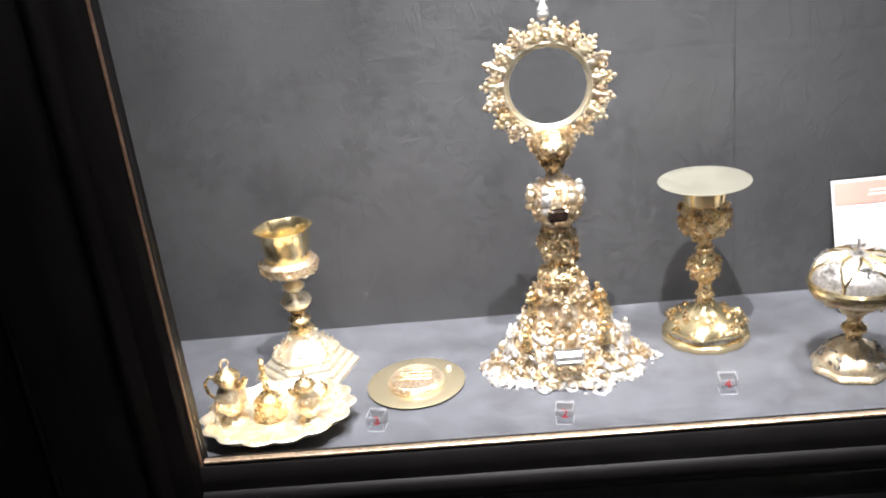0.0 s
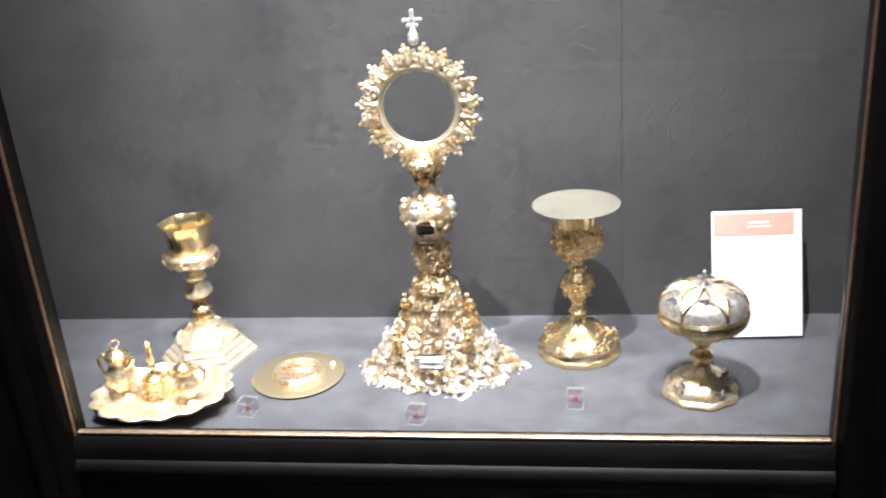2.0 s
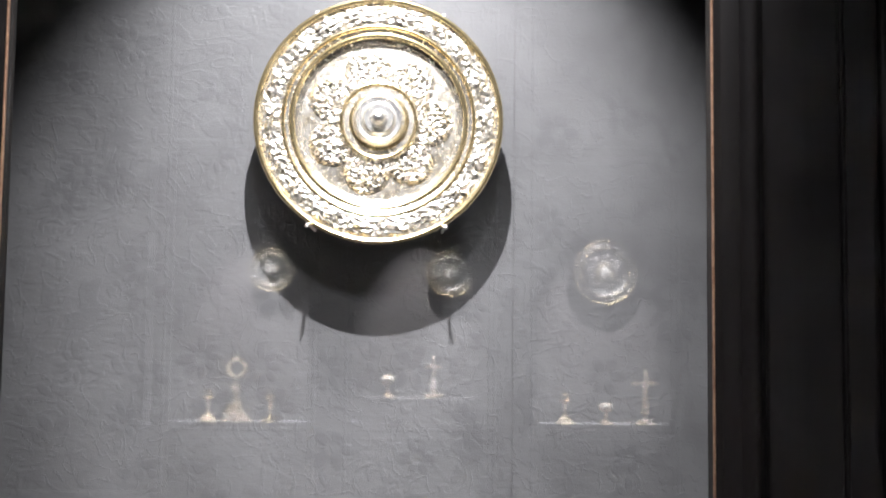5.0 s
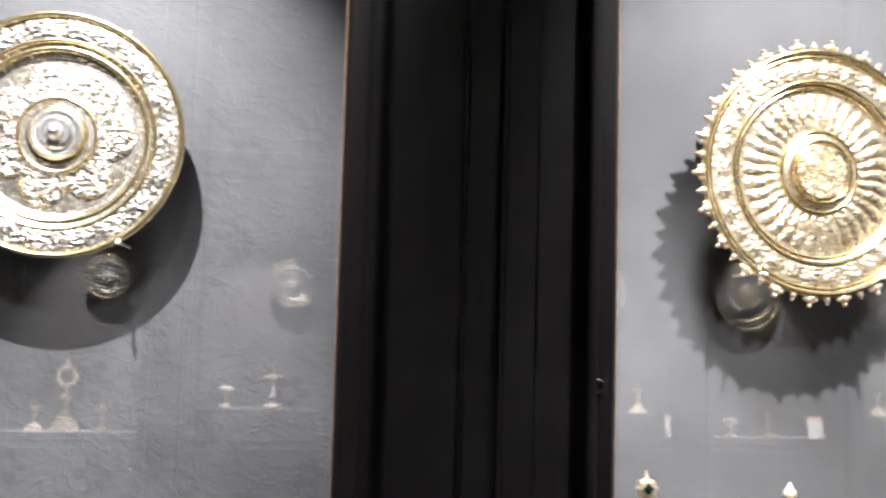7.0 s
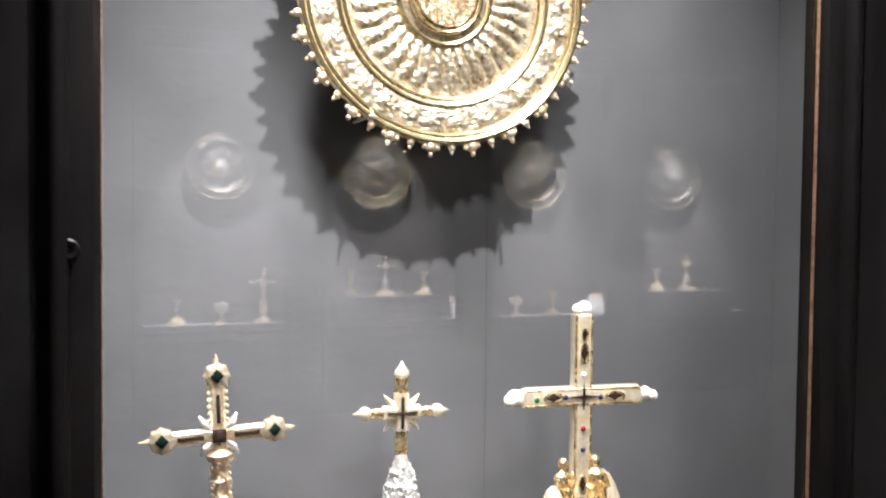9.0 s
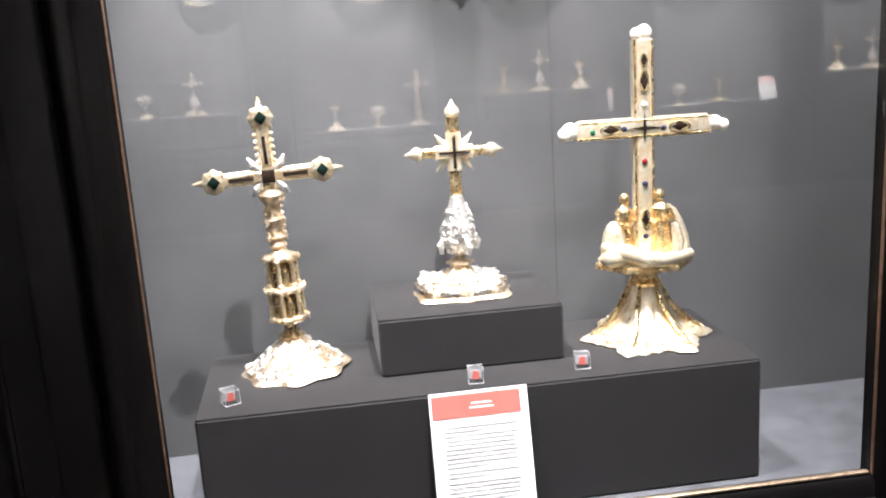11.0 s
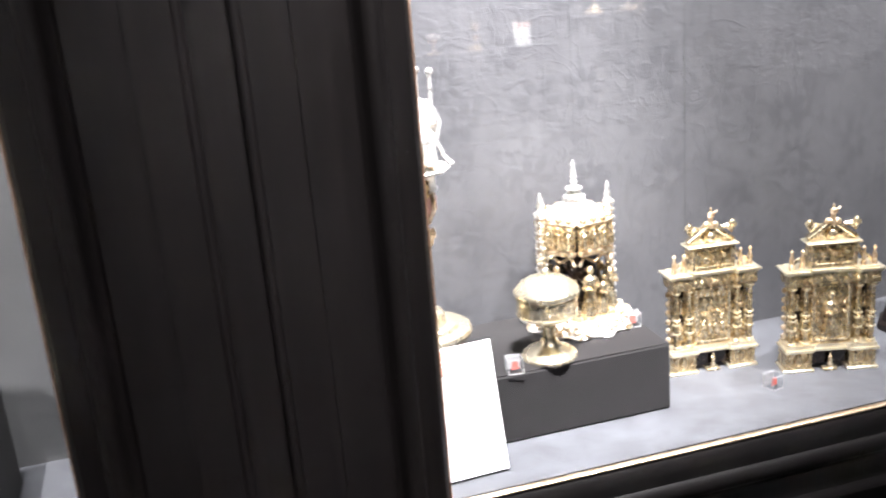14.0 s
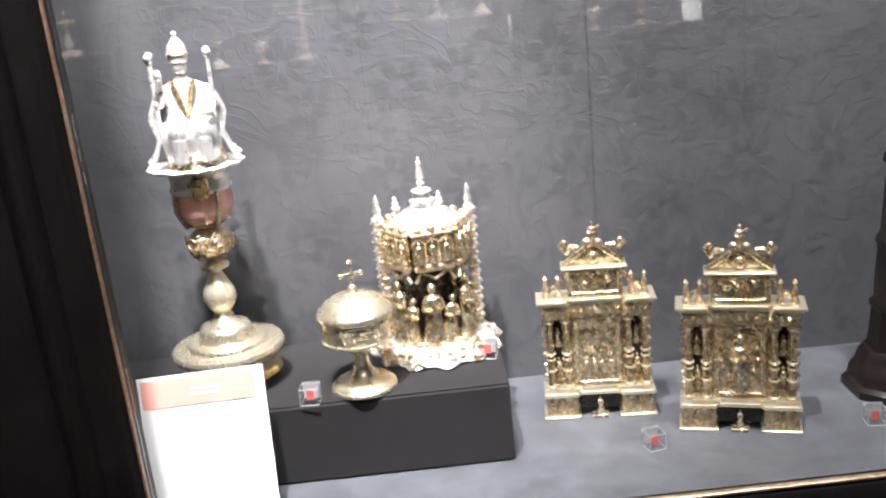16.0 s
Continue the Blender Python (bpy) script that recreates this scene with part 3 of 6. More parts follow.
def info_card(x, y, z, turn, lean, w, h, lines, seed, heading=RED_PAPER):
    """A printed card in a clear leaning holder; its foot on the origin."""
    label = "white information card with a red heading in a clear acrylic stand"
    card = thing("information_card", pose(x, y, z, 0, 0, turn), label, "sign", "information cards")
    m = pose(0, 0, 0.002, -lean)
    part("holder", Shape().box(-w / 2, w / 2, -0.0015, 0.0015, 0, h, 0.0006, m), ACRYLIC, card, flat=True).visible_shadow = False
    part("foot", Shape().box(-w / 2, w / 2, -0.001, 0.055, 0.0002, 0.0028, 0.0006), ACRYLIC, card, flat=True).visible_shadow = False
    sheet = part("sheet", Shape().box(-w / 2 + 0.003, w / 2 - 0.003, -0.0032, -0.002, 0.003, h - 0.004, 0, m), PAPER, card, "white printed sheet", flat=True)
    top = h - 0.009
    part("heading", Shape().box(-w / 2 + 0.007, w / 2 - 0.016, -0.0042, -0.0034, top - 0.037, top, 0, m), heading, sheet, "red heading band, paled for the glare on it", flat=True)
    rng = random.Random(seed)
    for k, (width, drop) in enumerate(((0.034, 0.014), (0.040, 0.021))):
        part("heading_line", Shape().box(0.004 - width / 2, 0.004 + width / 2, -0.0048, -0.0044, top - drop - 0.003, top - drop, 0, m), PALE_INK, sheet, flat=True)
    z, k = top - 0.052, 0
    while lines and k < lines:
        short = k in (1, 9, 11) or k == lines - 1
        a, b = -w * 0.36, w * 0.36 * (0.2 if short else rng.uniform(0.92, 1.0))
        part("text_line", Shape().box(a, b, -0.0040, -0.0034, z - 0.0017, z, 0, m), GREY_INK, sheet, flat=True)
        z -= 0.0098 if k in (9, 11) else 0.0072
        k += 1
    return card


# ---- first case: altar vessels ----
def silver_gilt_chalice():
    c = thing("chalice", pose(-0.366, 1.475, FL, 0, 0, 14), "gilt chalice with a stepped hexagonal foot and ornate collar", "chalice")
    hexa = lambda a, r, z: r * math.cos(math.pi / 6) / math.cos((a % (math.pi / 3)) - math.pi / 6) if z < 0.036 else r * (1 + 0.04 * math.cos(6 * a))
    foot = [(0.0, 0), (0.088, 0), (0.088, 0.006), (0.084, 0.009), (0.080, 0.0095), (0.079, 0.017), (0.074, 0.020), (0.070, 0.0205), (0.068, 0.027), (0.063, 0.030), (0.058, 0.031),
            (0.055, 0.038), (0.047, 0.048), (0.034, 0.058), (0.024, 0.066), (0.021, 0.073), (0.022, 0.077), (0.0, 0.078)]
    part("foot", Shape().lathe(foot, 72, None, hexa), GOLD_BRIGHT, c)
    tagged(part("foot_ornament", Shape().encrust(foot[10:16], 46, 0.009, 3), GOLD_BRIGHT, c), kind="stuff")
    part("stem", Shape().lathe([(0.0, 0.076), (0.022, 0.077), (0.022, 0.081), (0.014, 0.084), (0.012, 0.09), (0.018, 0.094), (0.019, 0.099), (0.013, 0.104), (0.011, 0.112), (0.018, 0.118), (0.0, 0.119)], 28), GOLD, c)
    part("knop", Shape().lathe([(0.0, 0.117), (0.014, 0.118), (0.023, 0.124), (0.0255, 0.132), (0.022, 0.140), (0.013, 0.146), (0.011, 0.150), (0.018, 0.155), (0.0185, 0.160), (0.011, 0.166), (0.010, 0.173), (0.0, 0.174)], 32, None, lobes(8, 0.03)), GOLD_BRIGHT, c)
    collar = [(0.0, 0.172), (0.012, 0.173), (0.026, 0.178), (0.041, 0.186), (0.046, 0.195), (0.046, 0.203), (0.040, 0.209), (0.034, 0.208), (0.0, 0.207)]
    part("collar", Shape().lathe(collar, 40, None, lobes(14, 0.03)).encrust(collar[3:6], 40, 0.008, 4), SILVER_GILT, c, "whitish chased collar")
    flared = lambda a, r, z: r * (1 + 0.045 * max(0.0, (z - 0.235) / 0.027) * math.cos(6 * a))
    part("cup", Shape().lathe([(0.0, 0.196), (0.030, 0.197), (0.034, 0.205), (0.0365, 0.225), (0.0385, 0.242), (0.042, 0.254), (0.0465, 0.261), (0.0472, 0.262), (0.0458, 0.262), (0.0405, 0.254),
                               (0.037, 0.242), (0.035, 0.225), (0.031, 0.206), (0.0, 0.203)], 72, None, flared), GOLD_SMOOTH, c, "polished gold cup")


def lidded_cruet(x, y, z, turn, h):
    c = thing("cruet", pose(x, y, z, 0, 0, turn), "small gilt lidded cruet standing on the scalloped tray", "cruet", "cruets")
    k = h / 0.11
    p = lambda rows: [(r * k, q * k) for r, q in rows]
    body = p([(0.0, 0), (0.021, 0), (0.022, 0.004), (0.014, 0.009), (0.012, 0.013), (0.020, 0.022), (0.025, 0.033), (0.0255, 0.042), (0.020, 0.053), (0.015, 0.062), (0.0155, 0.069), (0.019, 0.074), (0.0, 0.0745)])
    part("body", Shape().lathe(body, 32, None, lobes(8, 0.03)).encrust(body[5:9], 26, 0.007, int(h * 900)), GOLD_PALE, c)
    part("lid", Shape().lathe(p([(0.0, 0.0735), (0.0205, 0.0745), (0.021, 0.078), (0.017, 0.084), (0.008, 0.089), (0.004, 0.091), (0.0, 0.0915)]), 28), GOLD, c)
    part("handle", Shape().tube([(0.014 * k, 0, 0.071 * k), (0.030 * k, 0, 0.076 * k), (0.040 * k, 0, 0.064 * k), (0.037 * k, 0, 0.047 * k), (0.024 * k, 0, 0.036 * k)], 0.0028 * k, 7), GOLD, c)
    part("spout", Shape().tube([(-0.016 * k, 0, 0.060 * k), (-0.026 * k, 0, 0.068 * k), (-0.031 * k, 0, 0.076 * k)], [0.007 * k, 0.006 * k, 0.004 * k], 8), GOLD, c)
    part("ring", Shape().ring(0.0075 * k, 0.0019 * k, 20, 6, pose(0, 0, 0.0985 * k, 90, 0, 60)), SILVER_GILT, c, "ring-shaped letter finial")


def cruet_set():
    tx, ty = -0.378, 1.298
    tray = thing("tray", pose(tx, ty, FL, 0, 0, 6), "gilt oval tray with a deeply scalloped rim", "tray")
    edge = lambda a, r, z: r * (1 + 0.055 * abs(math.cos(7 * a)) * (r > 0.08) + 0.012 * math.cos(14 * a))
    s = Shape().lathe([(0.0, 0.0), (0.045, 0.0), (0.050, 0.004), (0.052, 0.011), (0.082, 0.013), (0.098, 0.020), (0.109, 0.030), (0.113, 0.0315), (0.109, 0.033), (0.097, 0.0235), (0.081, 0.0165), (0.0, 0.0155)], 112, None, edge)
    s.v = [(x, y * 0.80, z) for x, y, z in s.v]
    part("dish", s, GOLD_BRIGHT, tray)
    tagged(part("rim_ornament", Shape().encrust([(0.084, 0.018), (0.106, 0.031)], 84, 0.008, 7, None, 1.0, 0.80), GOLD_BRIGHT, tray), kind="stuff")
    lidded_cruet(-0.449, 1.305, FL + 0.0158, 170, 0.108)
    lidded_cruet(-0.328, 1.288, FL + 0.0158, 20, 0.088)
    bell = thing("hand_bell", pose(-0.394, 1.31, FL + 0.0158), "small gilt altar bell with a turned handle", "bell")
    part("body", Shape().lathe([(0.026, 0), (0.0275, 0.002), (0.023, 0.010), (0.020, 0.024), (0.019, 0.033), (0.012, 0.040), (0.0, 0.041)], 36).encrust([(0.024, 0.008), (0.019, 0.032)], 26, 0.006, 8), GOLD, bell)
    part("handle", Shape().lathe([(0.0, 0.040), (0.0065, 0.041), (0.0045, 0.047), (0.0075, 0.052), (0.004, 0.058), (0.0065, 0.066), (0.0035, 0.074), (0.0055, 0.083), (0.003, 0.090), (0.005, 0.096), (0.0, 0.101)], 16), GOLD, bell)


def flat_paten():
    p = thing("paten", pose(-0.175, 1.397, FL), "flat gold paten with a raised engraved centre, lying on velvet", "paten")
    part("plate", Shape().lathe([(0.0, 0.0), (0.070, 0.0), (0.079, 0.0035), (0.0795, 0.0045), (0.078, 0.005), (0.048, 0.0040), (0.0, 0.0040)], 72), GOLD_PLATE, p)
    part("medallion", Shape().lathe([(0.0, 0.0038), (0.045, 0.0038), (0.046, 0.007), (0.043, 0.013), (0.040, 0.0155), (0.036, 0.0145), (0.0, 0.0150)], 56), SILVER_GILT, p, "raised silvery medallion")
    s = Shape()
    for k in range(3):
        s.box(-0.026, 0.026, -0.012 + 0.011 * k, -0.0075 + 0.011 * k, 0.0145, 0.0172, 0.001)
    part("relief", s.encrust([(0.034, 0.0148), (0.0395, 0.0153)], 40, 0.004, 5), GOLD, p, "low relief on the medallion")
    part("pearl", Shape().ball(0.052, 0.036, 0.006, 0.004), PEARL, p, "small white stud")


def monstrance():
    m = thing("monstrance", pose(0.070, 1.43, FL), "tall silver-gilt sun monstrance crusted with figures and scrolls", "monstrance")
    rng = random.Random(11)
    edge = lambda a, r, z: r * (1 + 0.07 * math.cos(10 * a) + 0.05 * math.sin(4 * a + 0.6))
    foot = [(0.0, 0.0), (0.124, 0.0), (0.129, 0.004), (0.125, 0.009), (0.112, 0.016), (0.100, 0.026), (0.086, 0.042), (0.070, 0.068), (0.055, 0.096), (0.042, 0.125), (0.034, 0.150), (0.0, 0.152)]
    s = Shape().lathe(foot, 80, None, edge)
    s.v = [(x, y * 0.68, z) for x, y, z in s.v]
    part("foot", s, SILVER_GILT, m)
    rim = Shape().encrust([(0.114, 0.013), (0.131, 0.005)], 150, 0.017, 12, edge, 1.04, 0.72)
    part("rim_scrolls", rim, SILVER, m, "bright silver openwork scroll edge")
    tagged(part("foot_ornament", Shape().encrust(foot[4:11], 330, 0.013, 13, edge, 1.02, 0.74), GOLD_PALE, m, "gilt scrolls, leaves and clouds"), kind="stuff")
    tagged(part("silver_ornament", Shape().encrust(foot[4:9], 130, 0.014, 14, edge, 1.05, 0.78), SILVER, m, "silver leaves between the scrolls"), kind="stuff")
    for x, y, z, h, mat in ((-0.062, -0.052, 0.058, 0.050, GOLD), (0.060, -0.050, 0.058, 0.050, GOLD), (-0.048, -0.02, 0.102, 0.048, GOLD), (0.066, -0.01, 0.090, 0.058, GOLD), (0.0, -0.045, 0.092, 0.040, SILVER_GILT),
                            (-0.090, -0.02, 0.040, 0.046, SILVER), (0.094, -0.02, 0.040, 0.046, SILVER), (-0.03, -0.066, 0.032, 0.042, SILVER_GILT), (0.034, -0.066, 0.032, 0.042, SILVER_GILT)):
        part("statuette", Shape().figure(h, pose(x, y, z, rng.uniform(-8, 8), rng.uniform(-14, 14), rng.uniform(-40, 40))), mat, m)
    part("plaque", Shape().box(-0.024, 0.024, -0.090, -0.080, 0.044, 0.070, 0.004).box(-0.019, 0.019, -0.093, -0.089, 0.049, 0.053, 0.001).box(-0.019, 0.019, -0.093, -0.089, 0.059, 0.063, 0.001), SILVER, m, "silver inscription plaque")
    stem = [(0.0, 0.148), (0.034, 0.150), (0.036, 0.158), (0.026, 0.170), (0.020, 0.180), (0.027, 0.192), (0.030, 0.206), (0.028, 0.222), (0.020, 0.236), (0.022, 0.242), (0.0, 0.243)]
    part("stem", Shape().lathe(stem, 32, None, lobes(6, 0.05)).encrust(stem[1:9], 110, 0.010, 15), GOLD_CHASED, m)
    urn = [(0.0, 0.240), (0.020, 0.242), (0.031, 0.256), (0.038, 0.276), (0.037, 0.292), (0.028, 0.306), (0.018, 0.314), (0.012, 0.322), (0.010, 0.334), (0.0, 0.335)]
    part("urn", Shape().lathe(urn, 36, None, lobes(8, 0.04)).encrust(urn[2:7], 120, 0.010, 16), SILVER_GILT, m)
    part("stone", Shape().box(-0.015, 0.015, -0.044, -0.034, 0.262, 0.282, 0.006), DARK_STONE_AND_SHADE, m, "dark faceted stone")
    for k in range(6):
        a = math.pi / 3 * k + 0.1
        x, y = 0.037 * math.cos(a), 0.037 * math.sin(a)
        part("cherub_head", Shape().ball(x, y, 0.293, 0.0095, None, 0.011).ball(x * 1.05, y * 1.05, 0.278, 0.008, 0.006, 0.007).ball(x * 1.0, y * 1.0, 0.306, 0.006), GOLD_PALE if k % 2 else SILVER, m)
    neck = [(0.0, 0.330), (0.010, 0.332), (0.014, 0.344), (0.028, 0.362), (0.032, 0.376), (0.024, 0.392), (0.0, 0.394)]
    part("neck", Shape().lathe(neck, 28, None, lobes(6, 0.06)).encrust(neck[1:5], 60, 0.010, 17), GOLD_CHASED, m)
    for y in (-0.018, -0.026):
        part("angel_head", Shape().ball(0, y, 0.372 if y < -0.02 else 0.345, 0.009), PEARL if y < -0.02 else GOLD, m)
    c = 0.458
    disc = pose(0, 0, c, 90)
    part("ring", Shape().ring(0.0588, 0.0026, 64, 10, disc).ring(0.0632, 0.0028, 64, 8, pose(0, -0.004, c, 90)), GOLD_EDGE, m, "bright pale gilt ring round the glass")
    part("luna_glass", Shape().lathe([(0.0, -0.004), (0.0555, -0.003), (0.0555, 0.003), (0.0, 0.004)], 48, disc), CRYSTAL, m, "round clear crystal")
    rays = 19
    back = Shape().lathe([(0.064, -0.004), (0.084, -0.003), (0.084, 0.003), (0.064, 0.004), (0.064, -0.004)], 152, disc, lobes(rays, 0.04))
    back.f = [f for f in back.f if len(f) == 4]
    part("sun_band", back, GOLD_CHASED, m)
    leaf = Shape()
    for k in range(230):
        a, r = rng.uniform(0, 2 * math.pi), rng.uniform(0.066, 0.087)
        leaf.work(Matrix.Translation((r * math.cos(a), -0.003, c + r * math.sin(a))) @ pose(0, 0, 0, 90, 0, 0) @ pose(0, 0, 0, 0, 0, rng.uniform(0, 360)), 0.0085, rng)
    part("sun_scrolls", leaf, GOLD_PALE, m, "dense gilt scrollwork round the glass")
    for k in range(rays):
        a = math.pi / 2 + 2 * math.pi * (k + 0.5) / rays
        s = Shape()
        at = lambda r, off=0.0, y=0.0: (r * math.cos(a + off), y, c + r * math.sin(a + off))
        long = 0.101 if k % 2 else 0.095
        s.tube([at(0.066), at(0.082), at(long - 0.006), at(long)], [0.0095, 0.0090, 0.0052, 0.0010], 6)
        for off, r, b in ((0.09, 0.079, 0.0052), (-0.09, 0.079, 0.0052), (0.0, 0.071, 0.0065), (0.055, 0.090, 0.0038), (-0.055, 0.090, 0.0038), (0.0, 0.097, 0.0034), (0.13, 0.072, 0.005)):
            s.ball(*at(r, off, -0.004), b, b * 0.9, b, 7, 5)
        for off in (0.08, -0.08):
            s.scroll(Matrix.Translation(at(0.080, off, -0.005)) @ pose(0, 0, 0, 90, 0, 0), 0.008, rng)
        part("ray", s, SILVER_GILT if k % 2 else GOLD_PALE, m)
    part("orb", Shape().ball(0, 0, 0.561, 0.0085), SILVER_BRIGHT, m, "bright silver orb")
    top = Shape().lathe([(0.0, 0.566), (0.008, 0.568), (0.005, 0.574), (0.0025, 0.580), (0.0, 0.581)], 12).box(-0.0030, 0.0030, -0.0020, 0.0020, 0.576, 0.602, 0.0008).box(-0.0115, 0.0115, -0.0020, 0.0020, 0.5875, 0.5930, 0.0008)
    for x, z in ((-0.0120, 0.590), (0.0120, 0.590), (0, 0.603), (-0.006, 0.582), (0.006, 0.582)):
        top.ball(x, 0, z, 0.0036, 0.0026, 0.0036, 8, 5)
    part("top_cross", top, SILVER_BRIGHT, m, "small cross with rounded ends")


def covered_chalice():
    c = thing("chalice", pose(0.306, 1.488, FL, 0, 0, 8), "gold chalice on a lobed foot, covered by a flat paten", "chalice")
    scal = lobes(12, 0.045, 0.0, True)
    part("foot_rim", Shape().lathe([(0.0, 0), (0.071, 0), (0.0725, 0.003), (0.0715, 0.010), (0.067, 0.013), (0.0, 0.0135)], 96, None, scal), GOLD_SMOOTH, c)
    part("foot_band", Shape().lathe([(0.0, 0.013), (0.0625, 0.013), (0.061, 0.021), (0.0, 0.0215)], 72), SILVER_DARK, c, "dark pierced band")
    dome = [(0.0, 0.0205), (0.066, 0.021), (0.0665, 0.025), (0.060, 0.033), (0.047, 0.041), (0.031, 0.048), (0.018, 0.056), (0.014, 0.066), (0.0, 0.067)]
    part("foot_dome", Shape().lathe(dome, 84, None, lobes(6, 0.05)), GOLD_SMOOTH, c)
    part("medallions", Shape().encrust(dome[2:6], 60, 0.009, 21), GOLD_CHASED, c, "chased relief medallions")
    stem = [(0.0, 0.064), (0.014, 0.066), (0.012, 0.074), (0.017, 0.078), (0.012, 0.084), (0.011, 0.098), (0.019, 0.108), (0.0245, 0.122), (0.023, 0.134), (0.015, 0.144), (0.011, 0.150), (0.015, 0.158), (0.010, 0.166), (0.011, 0.173), (0.0, 0.174)]
    part("stem", Shape().lathe(stem, 28, None, lobes(6, 0.06)).encrust(stem[6:10], 46, 0.009, 22), GOLD, c)
    cal = [(0.0, 0.171), (0.011, 0.172), (0.026, 0.182), (0.036, 0.196), (0.0385, 0.212), (0.036, 0.228), (0.034, 0.236), (0.0, 0.237)]
    part("calyx", Shape().lathe(cal, 36, None, lobes(8, 0.03)).encrust(cal[2:6], 90, 0.011, 23), GOLD, c)
    part("cup", Shape().lathe([(0.0, 0.232), (0.0325, 0.234), (0.034, 0.25), (0.0355, 0.2655), (0.034, 0.2655), (0.0, 0.262)], 48), GOLD_SMOOTH, c)
    lid = thing("paten", pose(0.306, 1.488, FL + 0.2657), "flat round gold paten resting on the chalice", "paten")
    part("plate", Shape().lathe([(0.0, 0.0), (0.034, 0.0), (0.060, 0.0035), (0.0715, 0.0055), (0.072, 0.0065), (0.0705, 0.007), (0.059, 0.0052), (0.036, 0.0030), (0.0, 0.0030)], 72), GOLD_DULL, lid)


def small_ciborium():
    c = thing("ciborium", pose(0.496, 1.352, FL, 0, 0, 10) @ Matrix.Diagonal((0.94, 0.94, 1, 1)), "squat gilt ciborium with a domed lid and oxidised silver medallions", "ciborium")
    oval = lobes(8, 0.035)
    foot = [(0.0, 0), (0.061, 0), (0.0625, 0.003), (0.060, 0.008), (0.056, 0.010), (0.054, 0.016), (0.046, 0.026), (0.032, 0.036), (0.018, 0.042), (0.013, 0.050), (0.0, 0.051)]
    part("foot", Shape().lathe(foot, 64, None, oval), GOLD_PALE, c)
    part("foot_medallions", Shape().encrust(foot[5:8], 44, 0.009, 31), SILVER_DARK, c, "oxidised silver medallions")
    part("stem", Shape().lathe([(0.0, 0.049), (0.013, 0.050), (0.011, 0.055), (0.019, 0.062), (0.020, 0.068), (0.011, 0.076), (0.012, 0.082), (0.0, 0.083)], 28), GOLD, c)
    bowl = [(0.0, 0.084), (0.012, 0.085), (0.022, 0.098), (0.036, 0.108), (0.054, 0.118), (0.068, 0.125), (0.0705, 0.130), (0.069, 0.136), (0.0, 0.137)]
    part("bowl", Shape().lathe(bowl, 64, None, lobes(12, 0.012)).encrust(bowl[2:5], 40, 0.008, 32), GOLD_PALE, c)
    part("lip", Shape().lathe([(0.0, 0.134), (0.0695, 0.135), (0.0735, 0.138), (0.0735, 0.144), (0.070, 0.148), (0.0, 0.149)], 72), GOLD_SMOOTH, c)
    lid = [(0.0, 0.147), (0.069, 0.148), (0.068, 0.158), (0.063, 0.168), (0.053, 0.176), (0.036, 0.182), (0.016, 0.185), (0.008, 0.186), (0.0, 0.1865)]
    dome = part("lid", Shape().lathe(lid, 64, None, lobes(6, 0.012)), SILVER, c, "domed pale silver lid with gilt strapwork")
    rng = random.Random(33)
    for k in range(6):
        s = Shape()
        a = math.pi * k / 3 + 0.26
        for j in range(24):
            u, w = rng.gauss(0, 0.0075), rng.gauss(0, 0.006)
            r = 0.052 - w * 0.8
            z = 0.1765 - (r - 0.052) * 0.60
            s.work(Matrix.Translation((r * math.cos(a + u / 0.055), r * math.sin(a + u / 0.055), z)) @ pose(0, 0, 0, 0, 0, rng.uniform(0, 360)), 0.0062, rng)
        part("medallion", s, SILVER_DARK, dome, "oxidised silver medallion on the lid")
    for k in range(6):
        a = math.pi * k / 3 - 0.26
        straps = Shape()
        for bend in (-0.5, 0.5):
            straps.tube([(r * math.cos(a + bend * (1 - (r / 0.069) ** 2)), r * math.sin(a + bend * (1 - (r / 0.069) ** 2)), z + 0.001) for r, z in lid[1:-2]], 0.0024, 6)
        part("lid_strap", straps, GOLD_SMOOTH, dome, "gilt strapwork")
    part("knob", Shape().lathe([(0.0, 0.182), (0.008, 0.183), (0.005, 0.188), (0.0, 0.189)], 16).box(-0.002, 0.002, -0.0016, 0.0016, 0.187, 0.204, 0.0006).box(-0.009, 0.009, -0.0016, 0.0016, 0.1935, 0.1975, 0.0006).ball(-0.009, 0, 0.1955, 0.0032).ball(0.009, 0, 0.1955, 0.0032).ball(0, 0, 0.2045, 0.0032), SILVER_DARK, dome, "small cross on the lid", m=pose(0, 0, 0.003))


